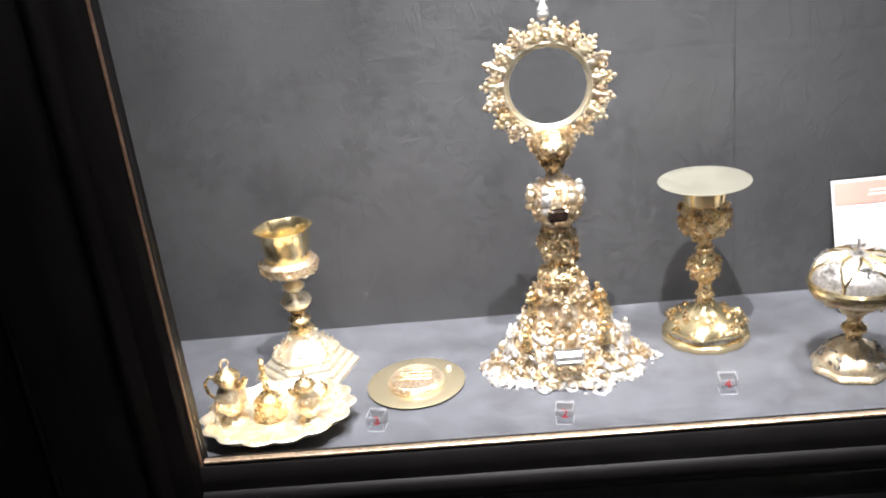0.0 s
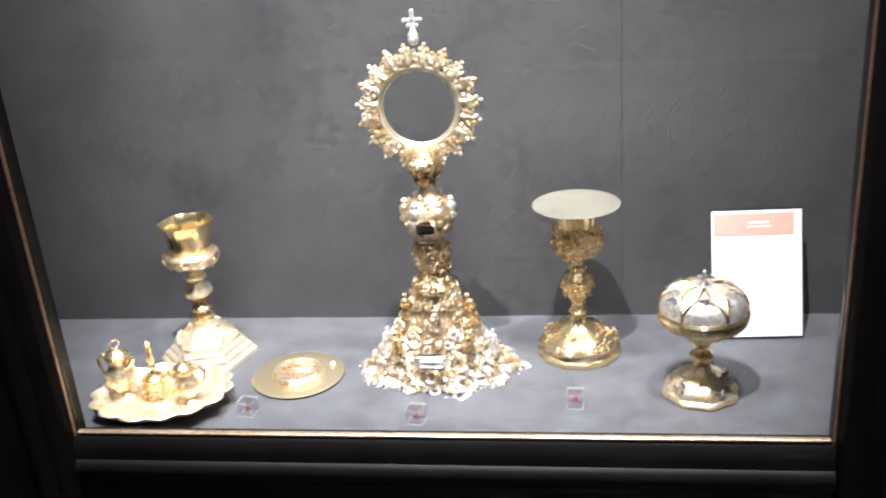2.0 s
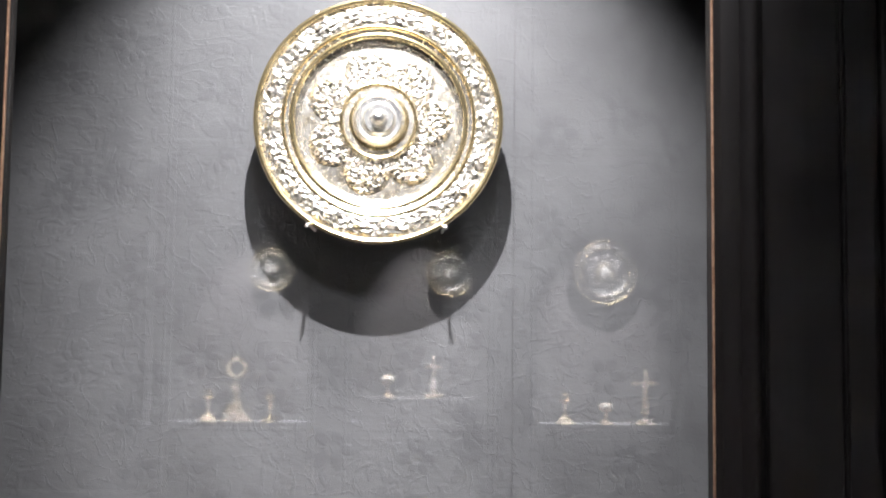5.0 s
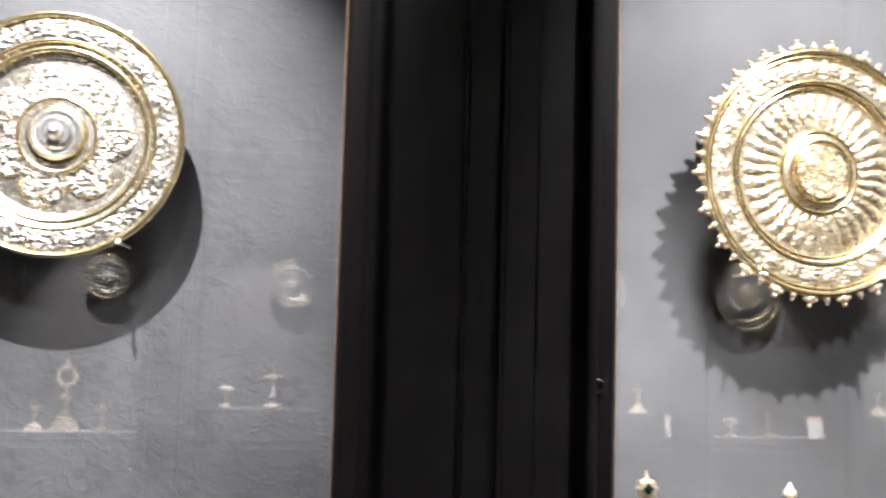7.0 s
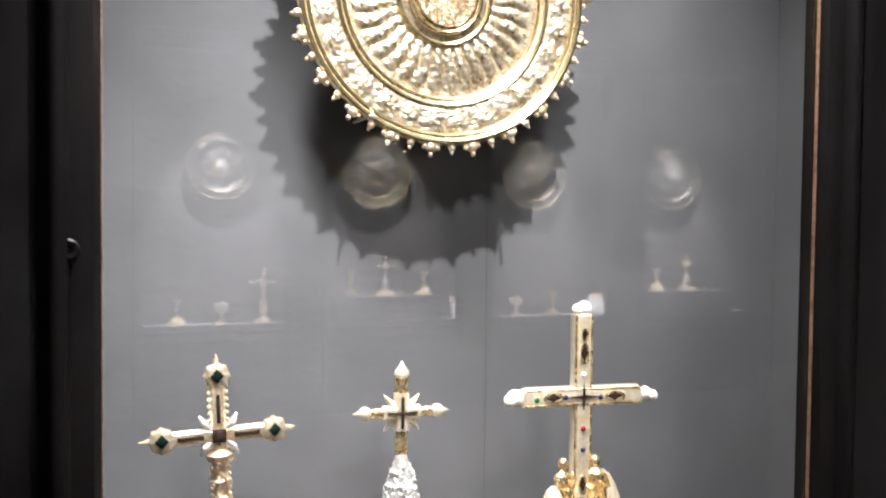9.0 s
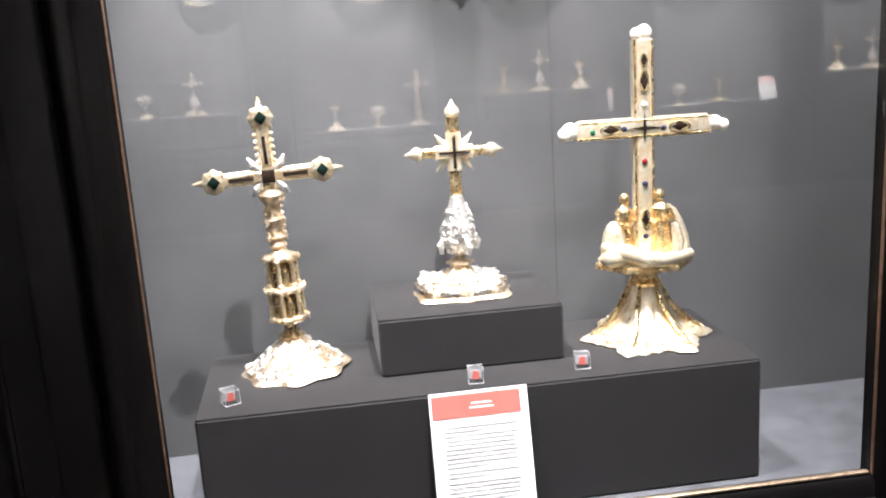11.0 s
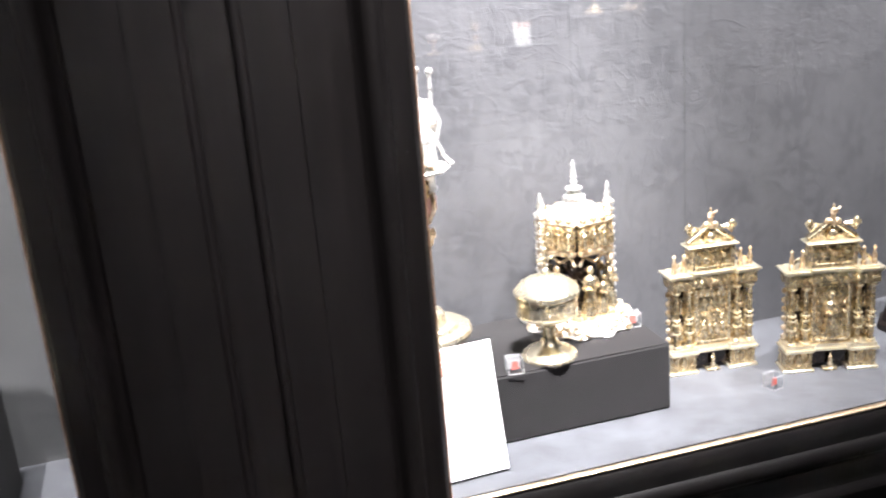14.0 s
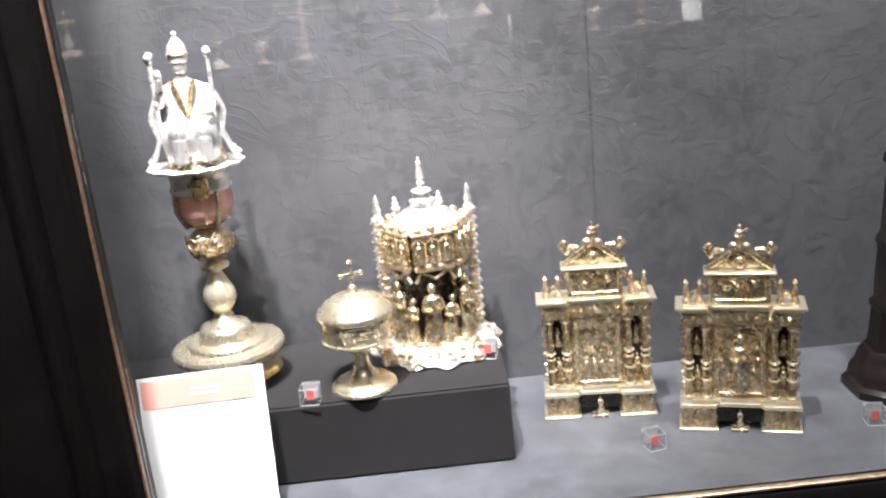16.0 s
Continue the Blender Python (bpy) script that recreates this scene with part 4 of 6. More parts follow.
def wall_dish(x, y, z, r, knobs, kind, pins=True):
    """A great embossed dish hung upright on pins; round y, towards the room."""
    d = thing("wall_dish", pose(x, y, z), kind[0], "dish", "wall dishes")
    n, rng = 420, random.Random(int(r * 1000))
    rad, dep = kind[1], kind[2]
    rings = 116
    verts, faces = [], []
    petals = kind[3]
    band = 30 if petals > 12 else 18
    for j in range(rings + 1):
        q = j / rings
        rr = r * q
        base = np.interp(q, rad, dep)
        for i in range(n):
            a = 2 * math.pi * i / n
            h = base
            c, s_ = math.cos(a), math.sin(a)
            if kind[4] < q < kind[5]:      # rim band of embossed flowers, leaves and scrolls
                edge = min(q - kind[4], kind[5] - q) / 0.02
                u, w = a * band / (2 * math.pi), (q - kind[4]) / (kind[5] - kind[4]) - 0.5
                cell = u - round(u)
                far = math.hypot(cell * 2.0, w * 2.0)
                turn = math.atan2(w, cell) + 2.6 * math.sin(round(u) * 2.4)
                bud = max(0.0, 1 - far) * (0.65 + 0.35 * math.cos(5 * turn + 7 * far))
                h += min(1, edge) * (0.0065 * bud + 0.0030 * noise.noise((c * 26, s_ * 26, q * 40)) + 0.0045 * abs(noise.noise((c * 40, s_ * 40, q * 60))))
            if kind[6] < q < kind[7]:      # flowers or radiating leaves in the well
                k = (q - kind[6]) / (kind[7] - kind[6])
                if petals > 12:
                    leaf = abs(math.cos(petals * a / 2 + 0.25 * math.sin(9 * k)))
                    h += (0.0085 * leaf ** 0.6 + 0.0005 * math.cos(26 * k + 3 * leaf)) * math.sin(math.pi * k) ** 0.5 + 0.0014 * noise.noise((c * q * 34, s_ * q * 34, 4.0)) + 0.0018 * noise.noise((c * q * 66, s_ * q * 66, 8.0))
                else:
                    star = 0.40 + 0.55 * abs(math.cos(petals * a / 2)) ** 0.8
                    if k < star:
                        rise = min(1.0, (star - k) * 7)
                        h += rise * (0.004 + 0.008 * abs(noise.noise((c * q * 22, s_ * q * 22, 2.0))) + 0.005 * noise.noise((c * q * 48, s_ * q * 48, 5.0)))
            if q < kind[6] * 0.62 and petals > 12:      # engraved medallion in the middle
                h += 0.0090 * abs(noise.noise((c * q * 44, s_ * q * 44, 1.0))) + 0.0044 * noise.noise((c * q * 120, s_ * q * 120, 6.0)) + 0.004
            verts.append((rr * math.cos(a), -h, rr * math.sin(a)))
    for j in range(rings):
        faces += [(j * n + i, j * n + (i + 1) % n, (j + 1) * n + (i + 1) % n, (j + 1) * n + i) for i in range(n)]
    k = len(verts)      # back skin
    verts += [(rr * math.cos(2 * math.pi * i / n), 0.004 - np.interp(rr / r, rad, dep), rr * math.sin(2 * math.pi * i / n)) for rr in (r * 0.998, r * 0.5, r * 0.02) for i in range(n)]
    faces += [(rings * n + i, rings * n + (i + 1) % n, k + (i + 1) % n, k + i) for i in range(n)]
    for j in range(2):
        faces += [(k + j * n + i, k + j * n + (i + 1) % n, k + (j + 1) * n + (i + 1) % n, k + (j + 1) * n + i) for i in range(n)]
    part("bowl", Shape().add(verts, faces), kind[8], d, angle=60)
    face = lambda rr, dd: pose(0, -dd, 0, 90)
    s = Shape()
    for q, t in kind[9]:
        s.ring(r * q, t, 96, 8, face(r * q, np.interp(q, rad, dep)))
    part("beadings", s, GOLD_SMOOTH, d, "smooth gilt mouldings")
    if kind[10]:
        part("boss", Shape().lathe(kind[10], 40, pose(0, -np.interp(0.0, rad, dep), 0, 90)), kind[11], d, "raised round boss")
    for i in range(knobs):
        a = 2 * math.pi * i / knobs + 0.05
        big = i % 2 == 0
        s = Shape()
        b = 0.0105 if big else 0.0075
        y0 = -np.interp(1.0, rad, dep)
        s.ball((r + b * 0.5) * math.cos(a), y0, (r + b * 0.5) * math.sin(a), b, b * 0.8, b, 10, 7)
        s.ball((r + b * 1.8) * math.cos(a), y0, (r + b * 1.8) * math.sin(a), b * 0.5, b * 0.5, b * 0.5, 8, 5)
        if big:
            for off in (-0.045, 0.045):
                s.ball((r + 0.005) * math.cos(a + off), y0, (r + 0.005) * math.sin(a + off), 0.0055, 0.005, 0.0055, 8, 5)
        part("rim_knob", s, SILVER_GILT, d)
    if not pins:
        return d
    back = BACK_Y - y
    hold = thing("dish_hanger", pose(x, y, z), "clear plastic pins holding the dish off the wall", "hanger", "dish hangers")
    for a in (-122, -58, 60, 120):
        px, pz = (r + 0.002) * math.cos(radians(a)), (r + 0.002) * math.sin(radians(a))
        if knobs:
            px, pz = px * 0.97, pz * 0.97
        reach = -0.050 if a < 0 else -0.004
        s = Shape().tube([(px, back + 0.01, pz), (px, 0.008, pz), (px, reach, pz), (px * 1.02, reach - 0.006, pz * 1.02)], 0.0032, 8)
        part("pin", s, PEARL, hold)


SILVER_DISH = ("round silver-gilt dish embossed with flowers, hung on grey cloth",
               [0, 0.20, 0.22, 0.30, 0.33, 0.62, 0.66, 0.74, 0.78, 0.95, 0.975, 1.0], [0.022, 0.022, 0.016, 0.016, 0.006, 0.002, 0.010, 0.020, 0.022, 0.022, 0.026, 0.020], 7, 0.775, 0.945, 0.31, 0.63,
               DISH_SILVER, [(0.22, 0.005), (0.30, 0.004), (0.70, 0.006), (0.765, 0.004), (0.975, 0.006)],
               [(0.052, -0.004), (0.050, 0.006), (0.044, 0.012), (0.036, 0.010), (0.032, 0.016), (0.028, 0.020), (0.018, 0.020), (0.014, 0.026), (0.012, 0.034), (0.006, 0.040), (0.0, 0.041)], DISH_POLISHED)
GILT_DISH = ("great gilt embossed dish with silver knobs round its rim",
             [0, 0.24, 0.30, 0.34, 0.66, 0.70, 0.75, 0.93, 0.96, 1.0], [0.024, 0.024, 0.018, 0.012, 0.004, 0.012, 0.020, 0.020, 0.026, 0.022], 34, 0.755, 0.925, 0.34, 0.66,
             DISH_GILT, [(0.215, 0.004), (0.25, 0.005), (0.325, 0.006), (0.69, 0.005), (0.735, 0.0055), (0.935, 0.005), (0.975, 0.006)],
             [], DISH_SILVER)
FAR_DISH = ("polished silver dish hung in a case across the gallery",
            [0, 0.20, 0.22, 0.30, 0.36, 0.55, 0.66, 0.74, 0.78, 0.90, 0.975, 1.0], [0.026, 0.024, 0.016, 0.016, 0.004, 0.000, 0.008, 0.022, 0.026, 0.020, 0.028, 0.018], 7, 0.775, 0.945, 0.31, 0.63,
            FAR_SILVER, [(0.24, 0.006), (0.76, 0.006), (0.975, 0.008)], SILVER_DISH[10], DISH_POLISHED)
FAR_EMBOSSED = ("silver dish embossed all over, hung in a case across the gallery", GILT_DISH[1], GILT_DISH[2], 22, 0.755, 0.925, 0.34, 0.66,
                FAR_SILVER, GILT_DISH[9], [], DISH_POLISHED)

silver_gilt_chalice()
cruet_set()
flat_paten()
monstrance()
covered_chalice()
small_ciborium()
wall_dish(0.108, 1.540, 2.076, 0.244, 0, SILVER_DISH)
wall_dish(1.712, 1.530, 2.082, 0.276, 44, GILT_DISH)
for x, y, z, turn, number in ((-0.226, 1.279, FL, -10, "3"), (0.054, 1.261, FL, -8, "2"), (0.300, 1.309, FL, -4, "4")):
    number_cube(x, y, z, turn, number)
info_card(0.612, 1.528, FL, 2, 17, 0.156, 0.226, 0, 1, GLARE_PINK_PAPER)


# ---- second case: three altar crosses on black cloth-covered blocks ----
def covered_block(x0, x1, y0, y1, z0, z1, label):
    b = thing("plinth", pose((x0 + x1) / 2, (y0 + y1) / 2, z0), label, "plinth", "plinths")
    w, d, h = (x1 - x0) / 2, (y1 - y0) / 2, z1 - z0
    part("block", Shape().box(-w, w, -d, d, 0, h, 0.004), BLACK_CLOTH, b)
    part("cloth_top", Shape().box(-w + 0.002, w - 0.002, -d + 0.002, d - 0.002, h - 0.001, h + 0.0015, 0.001), BLACK_CLOTH, b)
    return b


covered_block(1.155, 2.104, 1.258, 1.566, FL, 0.954, "long low plinth covered in black felt")
covered_block(1.462, 1.786, 1.357, 1.597, 0.9555, 1.057, "small black felt-covered block standing on the plinth")


def bar(s, a, b, w, d, m=None):
    """A flat bar in the x z plane from a to b, w wide and d deep."""
    (x0, z0), (x1, z1) = a, b
    n = math.hypot(x1 - x0, z1 - z0)
    px, pz = -(z1 - z0) / n * w / 2, (x1 - x0) / n * w / 2
    c = 0.18 * w
    k = 1 - c / (w / 2)
    def row(y, f):
        return [(x0 + px * f, y, z0 + pz * f), (x1 + px * f, y, z1 + pz * f), (x1 - px * f, y, z1 - pz * f), (x0 - px * f, y, z0 - pz * f)]
    return s.loft([row(d / 2, 1), row(-d / 2 + c, 1), row(-d / 2, k)], m)


def stone(s, x, z, w, h, y, pointed=True, m=None):
    pts = [(x - w / 2, z), (x, z + h / 2), (x + w / 2, z), (x, z - h / 2)] if pointed else [(x - w / 2, z - h / 2), (x - w / 2, z + h / 2), (x + w / 2, z + h / 2), (x + w / 2, z - h / 2)]
    mid = lambda k, yy: [((px - x) * k + x, yy, (pz - z) * k + z) for px, pz in pts]
    return s.loft([mid(1.0, y + 0.004), mid(1.0, y - 0.0015), mid(0.72, y - 0.003)], m)


def crystal_cross():
    c = thing("altar_cross", pose(1.315, 1.452, 0.9555, 0, -2.4, 2) @ Matrix.Diagonal((1, 1, 0.994, 1)), "silver-gilt altar cross with dark green stones and a lantern stem", "cross", "altar crosses")
    foot = [(0.0, 0), (0.090, 0), (0.094, 0.003), (0.088, 0.009), (0.078, 0.012), (0.066, 0.022), (0.048, 0.036), (0.030, 0.050), (0.020, 0.062), (0.0, 0.064)]
    wavy = lobes(8, 0.06)
    part("foot", Shape().lathe(foot, 80, None, wavy), SILVER_GILT, c)
    tagged(part("foot_ornament", Shape().encrust(foot[3:8], 150, 0.011, 41, wavy), SILVER, c, "silver scrollwork"), kind="stuff")
    part("stem", Shape().lathe([(0.0, 0.058), (0.020, 0.060), (0.024, 0.066), (0.016, 0.072), (0.012, 0.080), (0.013, 0.092), (0.026, 0.098), (0.0, 0.099)], 24), GOLD_CHASED, c)
    for z0, z1, r in ((0.098, 0.150, 0.029), (0.158, 0.206, 0.025)):
        part("lantern_core", Shape().lathe([(0.0, z0), (r * 0.62, z0), (r * 0.62, z1), (0.0, z1)], 8), GOLD_OLD, c)
        for k in range(6):
            a = math.pi / 3 * k + 0.26
            s = Shape().tube([(r * math.cos(a), r * math.sin(a), z0), (r * math.cos(a), r * math.sin(a), z1)], 0.0042, 8)
            s.ball(r * math.cos(a), r * math.sin(a), z0 + 0.002, 0.0065, None, None, 8, 5).ball(r * math.cos(a), r * math.sin(a), z1, 0.0065, None, None, 8, 5)
            part("colonnette", s, GOLD_PALE, c)
            b = a + math.pi / 6
            part("niche_figure", Shape().figure((z1 - z0) * 0.86, pose(r * 0.78 * math.cos(b), r * 0.78 * math.sin(b), z0 + 0.001, 0, 0, math.degrees(b) + 90), False), GOLD, c)
    for z, r in ((0.098, 0.033), (0.152, 0.034), (0.209, 0.030)):
        part("cornice", Shape().lathe([(0.0, z - 0.004), (r - 0.004, z - 0.004), (r, z - 0.001), (r, z + 0.003), (r - 0.006, z + 0.007), (0.0, z + 0.007)], 36, None, lobes(6, 0.05)).encrust([(r, z - 0.001), (r, z + 0.003)], 22, 0.008, int(z * 1000)), SILVER_GILT, c)
    part("neck", Shape().lathe([(0.0, 0.214), (0.020, 0.215), (0.012, 0.224), (0.016, 0.232), (0.010, 0.240), (0.0, 0.241)], 20), SILVER_GILT, c)
    h = 0.355
    ends = ((0.0, 0.455), (-0.092, h), (0.092, h))
    part("shaft", bar(Shape(), (0, 0.236), (0, 0.446), 0.026, 0.014), GOLD_PALE, c)
    part("arm", bar(Shape(), (-0.088, h), (0.088, h), 0.024, 0.012), GOLD_PALE, c)
    for x, z in ends:
        s = Shape().lathe([(0.0, -0.009), (0.020, -0.008), (0.021, 0.006), (0.014, 0.009), (0.0, 0.0095)], 32, pose(x, 0, z, 90), lobes(8, 0.08))
        dx, dz = (x / 0.092, 0) if x else (0, 1)
        s.tube([(x + dx * 0.018, 0, z + dz * 0.018), (x + dx * 0.026, 0, z + dz * 0.026), (x + dx * 0.036, 0, z + dz * 0.036)], [0.006, 0.0045, 0.0012], 8)
        end = part("terminal", s, GOLD_PALE, c)
        part("stone", stone(Shape(), x, z, 0.022, 0.025, -0.009), GREEN_STONE, end, "dark green lozenge stone")
    for x, z, w, hh in ((0, 0.400, 0.006, 0.048), (-0.046, h, 0.042, 0.0075), (0.046, h, 0.042, 0.0075), (0, 0.275, 0.006, 0.034)):
        part("inlay", stone(Shape(), x, z, w, hh, -0.0075, False), DARK_STONE_AND_SHADE, c, "dark inlaid panel")
    part("centre_stone", stone(Shape(), 0, h, 0.022, 0.022, -0.010, False), DARK_STONE_AND_SHADE, c, "dark square stone")
    for sx, sz in ((-1, 1), (1, 1), (-1, -1), (1, -1)):
        part("leaf", Shape().tube([(0.010 * sx, 0, h + 0.010 * sz), (0.024 * sx, -0.003, h + 0.022 * sz), (0.031 * sx, 0.0, h + 0.034 * sz)], [0.0055, 0.0065, 0.002], 7), SILVER, c)
    column = [(0.0, 0.240), (0.013, 0.241), (0.019, 0.247), (0.014, 0.254), (0.015, 0.272), (0.018, 0.278), (0.014, 0.284), (0.013, 0.306), (0.020, 0.314), (0.022, 0.322), (0.012, 0.330), (0.0, 0.331)]
    part("shaft_column", Shape().lathe(column, 20, Matrix.Diagonal((1, 0.85, 1, 1)), lobes(6, 0.06)).encrust(column[2:9], 40, 0.007, 43), SILVER_GILT, c, "gilt ornamented column")
    beads = Shape()
    for k in range(18):
        for sx in (-1, 1):
            beads.ball(sx * 0.0145, -0.003, 0.243 + 0.0115 * k if abs(0.243 + 0.0115 * k - h) > 0.02 else 0.25, 0.0034, None, None, 7, 5)
    part("bead_edge", beads, GOLD_BRIGHT, c, "beaded gilt edge")


def small_cross():
    c = thing("altar_cross", pose(1.629, 1.492, 1.0585, 0, 0, -2) @ Matrix.Diagonal((1, 1, 0.98, 1)), "small silver-gilt altar cross on a broad lobed foot", "cross", "altar crosses")
    shape = lambda a, r, z: r * (1 + 0.10 * math.cos(4 * a + math.pi) + 0.05 * math.cos(8 * a))
    foot = [(0.0, 0), (0.094, 0), (0.096, 0.003), (0.092, 0.006), (0.084, 0.008), (0.083, 0.020), (0.078, 0.025), (0.060, 0.028), (0.036, 0.034), (0.022, 0.044), (0.016, 0.053), (0.0, 0.054)]
    s = Shape().lathe(foot, 96, None, shape)
    s.v = [(x, y * 0.9, z) for x, y, z in s.v]
    part("foot", s, SILVER_GILT, c)
    tagged(part("foot_ornament", Shape().encrust([(0.080, 0.024), (0.030, 0.036)], 120, 0.012, 51, shape, 1.0, 0.9), SILVER, c, "silver scrollwork"), kind="stuff")
    for k in range(8):
        a = math.pi / 4 * k + 0.39
        part("pierced_panel", Shape().box(-0.022, 0.022, -0.0015, 0.0015, 0.010, 0.019, 0.002, pose(0.085 * math.cos(a), 0.0765 * math.sin(a), 0, 0, 0, math.degrees(a) + 90)), SILVER_DARK, c, "dark pierced panel")
    part("drip_disc", Shape().lathe([(0.0, 0.050), (0.014, 0.051), (0.025, 0.057), (0.024, 0.060), (0.010, 0.064), (0.009, 0.072), (0.0, 0.073)], 28, None, lobes(6, 0.1)), SILVER_GILT, c)
    pear = [(0.0, 0.070), (0.010, 0.071), (0.022, 0.080), (0.032, 0.094), (0.034, 0.110), (0.029, 0.130), (0.022, 0.150), (0.017, 0.168), (0.012, 0.186), (0.0, 0.187)]
    pear = [(r * 0.86, z) for r, z in pear]
    part("pear_stem", Shape().lathe(pear, 32, None, lobes(6, 0.06)).encrust(pear[2:8], 120, 0.011, 52), SILVER, c)
    for k in range(4):
        a = math.pi / 2 * k + 0.35
        part("pendant", Shape().tube([(0.030 * math.cos(a), 0.030 * math.sin(a), 0.108), (0.038 * math.cos(a), 0.038 * math.sin(a), 0.094), (0.036 * math.cos(a), 0.036 * math.sin(a), 0.078)], [0.005, 0.007, 0.004], 8), SILVER, c)
    h = 0.265
    part("shaft", bar(Shape(), (0, 0.184), (0, 0.330), 0.021, 0.012), GOLD, c)
    part("arm", bar(Shape(), (-0.066, h), (0.066, h), 0.017, 0.011), GOLD, c)
    part("centre_frame", bar(bar(Shape(), (-0.034, h), (0.034, h), 0.024, 0.017), (0, h - 0.034), (0, h + 0.036), 0.026, 0.017), GOLD_BRIGHT, c)
    part("centre_inlay", stone(stone(Shape(), 0, h, 0.056, 0.0055, -0.0095, False), 0, h, 0.0055, 0.058, -0.0098, False), DARK_STONE_AND_SHADE, c, "dark cross-shaped inlay")
    for sx, sz in ((-1, 1), (1, 1), (-1, -1), (1, -1)):
        part("spike", Shape().tube([(0.008 * sx, 0, h + 0.008 * sz), (0.022 * sx, 0, h + 0.020 * sz), (0.033 * sx, 0, h + 0.034 * sz)], [0.007, 0.006, 0.001], 7), GOLD_BRIGHT, c)
    for dx, dz in ((-1, 0), (1, 0), (0, 1)):
        at = lambda r: (dx * r, 0, h + dz * r)
        o = 0.058 if dx else 0.064
        part("terminal", Shape().tube([at(o), at(o + 0.007), at(o + 0.015), at(o + 0.022), at(o + 0.032)], [0.009, 0.014, 0.0125, 0.006, 0.001], 10), GOLD_BRIGHT, c)


def group_cross():
    c = thing("altar_cross", pose(1.957, 1.425, 0.9555, 0, 0, -4), "tall gilt altar cross with figures at its foot and inset stones", "cross", "altar crosses")
    flare = lambda a, r, z: r * (1 + max(0.0, (r - 0.03) / 0.09) * (0.13 * math.cos(6 * a) + 0.04 * math.cos(12 * a + 1) + 0.03 * math.cos(24 * a)))
    foot = [(0.0, 0), (0.116, 0), (0.121, 0.003), (0.116, 0.008), (0.098, 0.014), (0.078, 0.026), (0.058, 0.044), (0.042, 0.064), (0.031, 0.086), (0.026, 0.104), (0.0, 0.105)]
    s = Shape().lathe(foot, 108, None, flare)
    s.v = [(x * 0.87 + 0.003, y * 0.87, z) for x, y, z in s.v]
    part("foot", s, GOLD_BRIGHT, c)
    for k in range(6):
        a = math.pi / 3 * k
        rib = [(0.003 + 0.104 * math.cos(a), 0.102 * math.sin(a), 0.012), (0.004 + 0.074 * math.cos(a), 0.072 * math.sin(a), 0.032), (0.046 * math.cos(a), 0.043 * math.sin(a), 0.066), (0.029 * math.cos(a), 0.027 * math.sin(a), 0.104)]
        part("foot_rib", Shape().tube(rib, [0.005, 0.006, 0.005, 0.003], 8), GOLD, c)
    tagged(part("foot_ornament", Shape().encrust([(0.108, 0.010), (0.086, 0.020)], 90, 0.010, 62, flare, 0.88, 0.87), GOLD_BRIGHT, c, "scrolls on the foot's edge"), kind="stuff")
    part("knop", Shape().lathe([(0.0, 0.102), (0.026, 0.103), (0.029, 0.109), (0.024, 0.116), (0.027, 0.122), (0.026, 0.128), (0.038, 0.140), (0.0, 0.141)], 36, None, lobes(6, 0.05)), GOLD, c)
    hexagon = [(x * 1.0, y * 0.82) for x, y in polygon(6, 0.090)]
    part("platform", Shape().slab(hexagon, 0.139, 0.150, None, 0.003), GOLD, c)
    part("ground", Shape().lathe([(0.0, 0.149), (0.082, 0.150), (0.072, 0.160), (0.036, 0.166), (0.0, 0.167)], 36, Matrix.Diagonal((1, 0.78, 1, 1)), lobes(7, 0.06)).encrust([(0.080, 0.152), (0.040, 0.165)], 60, 0.012, 61, None, 1, 0.78), GOLD_BRIGHT, c, "uneven gilt ground")
    for x, y, h, turn, lean, mat in ((-0.040, -0.010, 0.124, 30, 2, GOLD), (0.030, -0.012, 0.128, -20, -2, GOLD)):
        part("statuette", Shape().figure(h, pose(x, y, 0.152, 0, lean, turn)), mat, c, "plain robed statuette")
    fold = lambda n, k: (lambda a, r, z: r * (1 + k * math.cos(n * a)))
    cloak = Shape().lathe([(0.0, 0.152), (0.030, 0.153), (0.032, 0.170), (0.029, 0.188), (0.025, 0.206), (0.016, 0.221), (0.007, 0.227), (0.0, 0.228)], 36, pose(-0.060, -0.022, 0) @ Matrix.Diagonal((0.72, 0.68, 1, 1)), fold(7, 0.07))
    part("cloak", cloak.ball(-0.066, -0.044, 0.166, 0.026, 0.020, 0.017), GOLD_BRIGHT, c, "pale draped cloak")
    drape = Shape().tube([(0.040, -0.012, 0.250), (0.050, -0.013, 0.240), (0.061, -0.014, 0.218), (0.069, -0.016, 0.192), (0.071, -0.020, 0.168), (0.067, -0.022, 0.152)], [0.003, 0.006, 0.007, 0.008, 0.009, 0.010], 14)
    part("cloak", drape.tube([(0.046, -0.036, 0.222), (0.050, -0.044, 0.190), (0.044, -0.048, 0.160)], [0.007, 0.011, 0.010], 8), GOLD_BRIGHT, c, "pale arching drapery")
    part("lying_form", Shape().tube([(-0.072, -0.040, 0.178), (-0.046, -0.050, 0.176), (-0.016, -0.058, 0.164), (0.016, -0.060, 0.160), (0.046, -0.054, 0.162), (0.074, -0.044, 0.166)], [0.010, 0.016, 0.015, 0.012, 0.010, 0.008], 12).ball(-0.078, -0.038, 0.184, 0.011).tube([(-0.030, -0.062, 0.170), (-0.008, -0.068, 0.158), (0.010, -0.066, 0.154)], 0.005, 7), GOLD_BRIGHT, c)
    h = 0.389
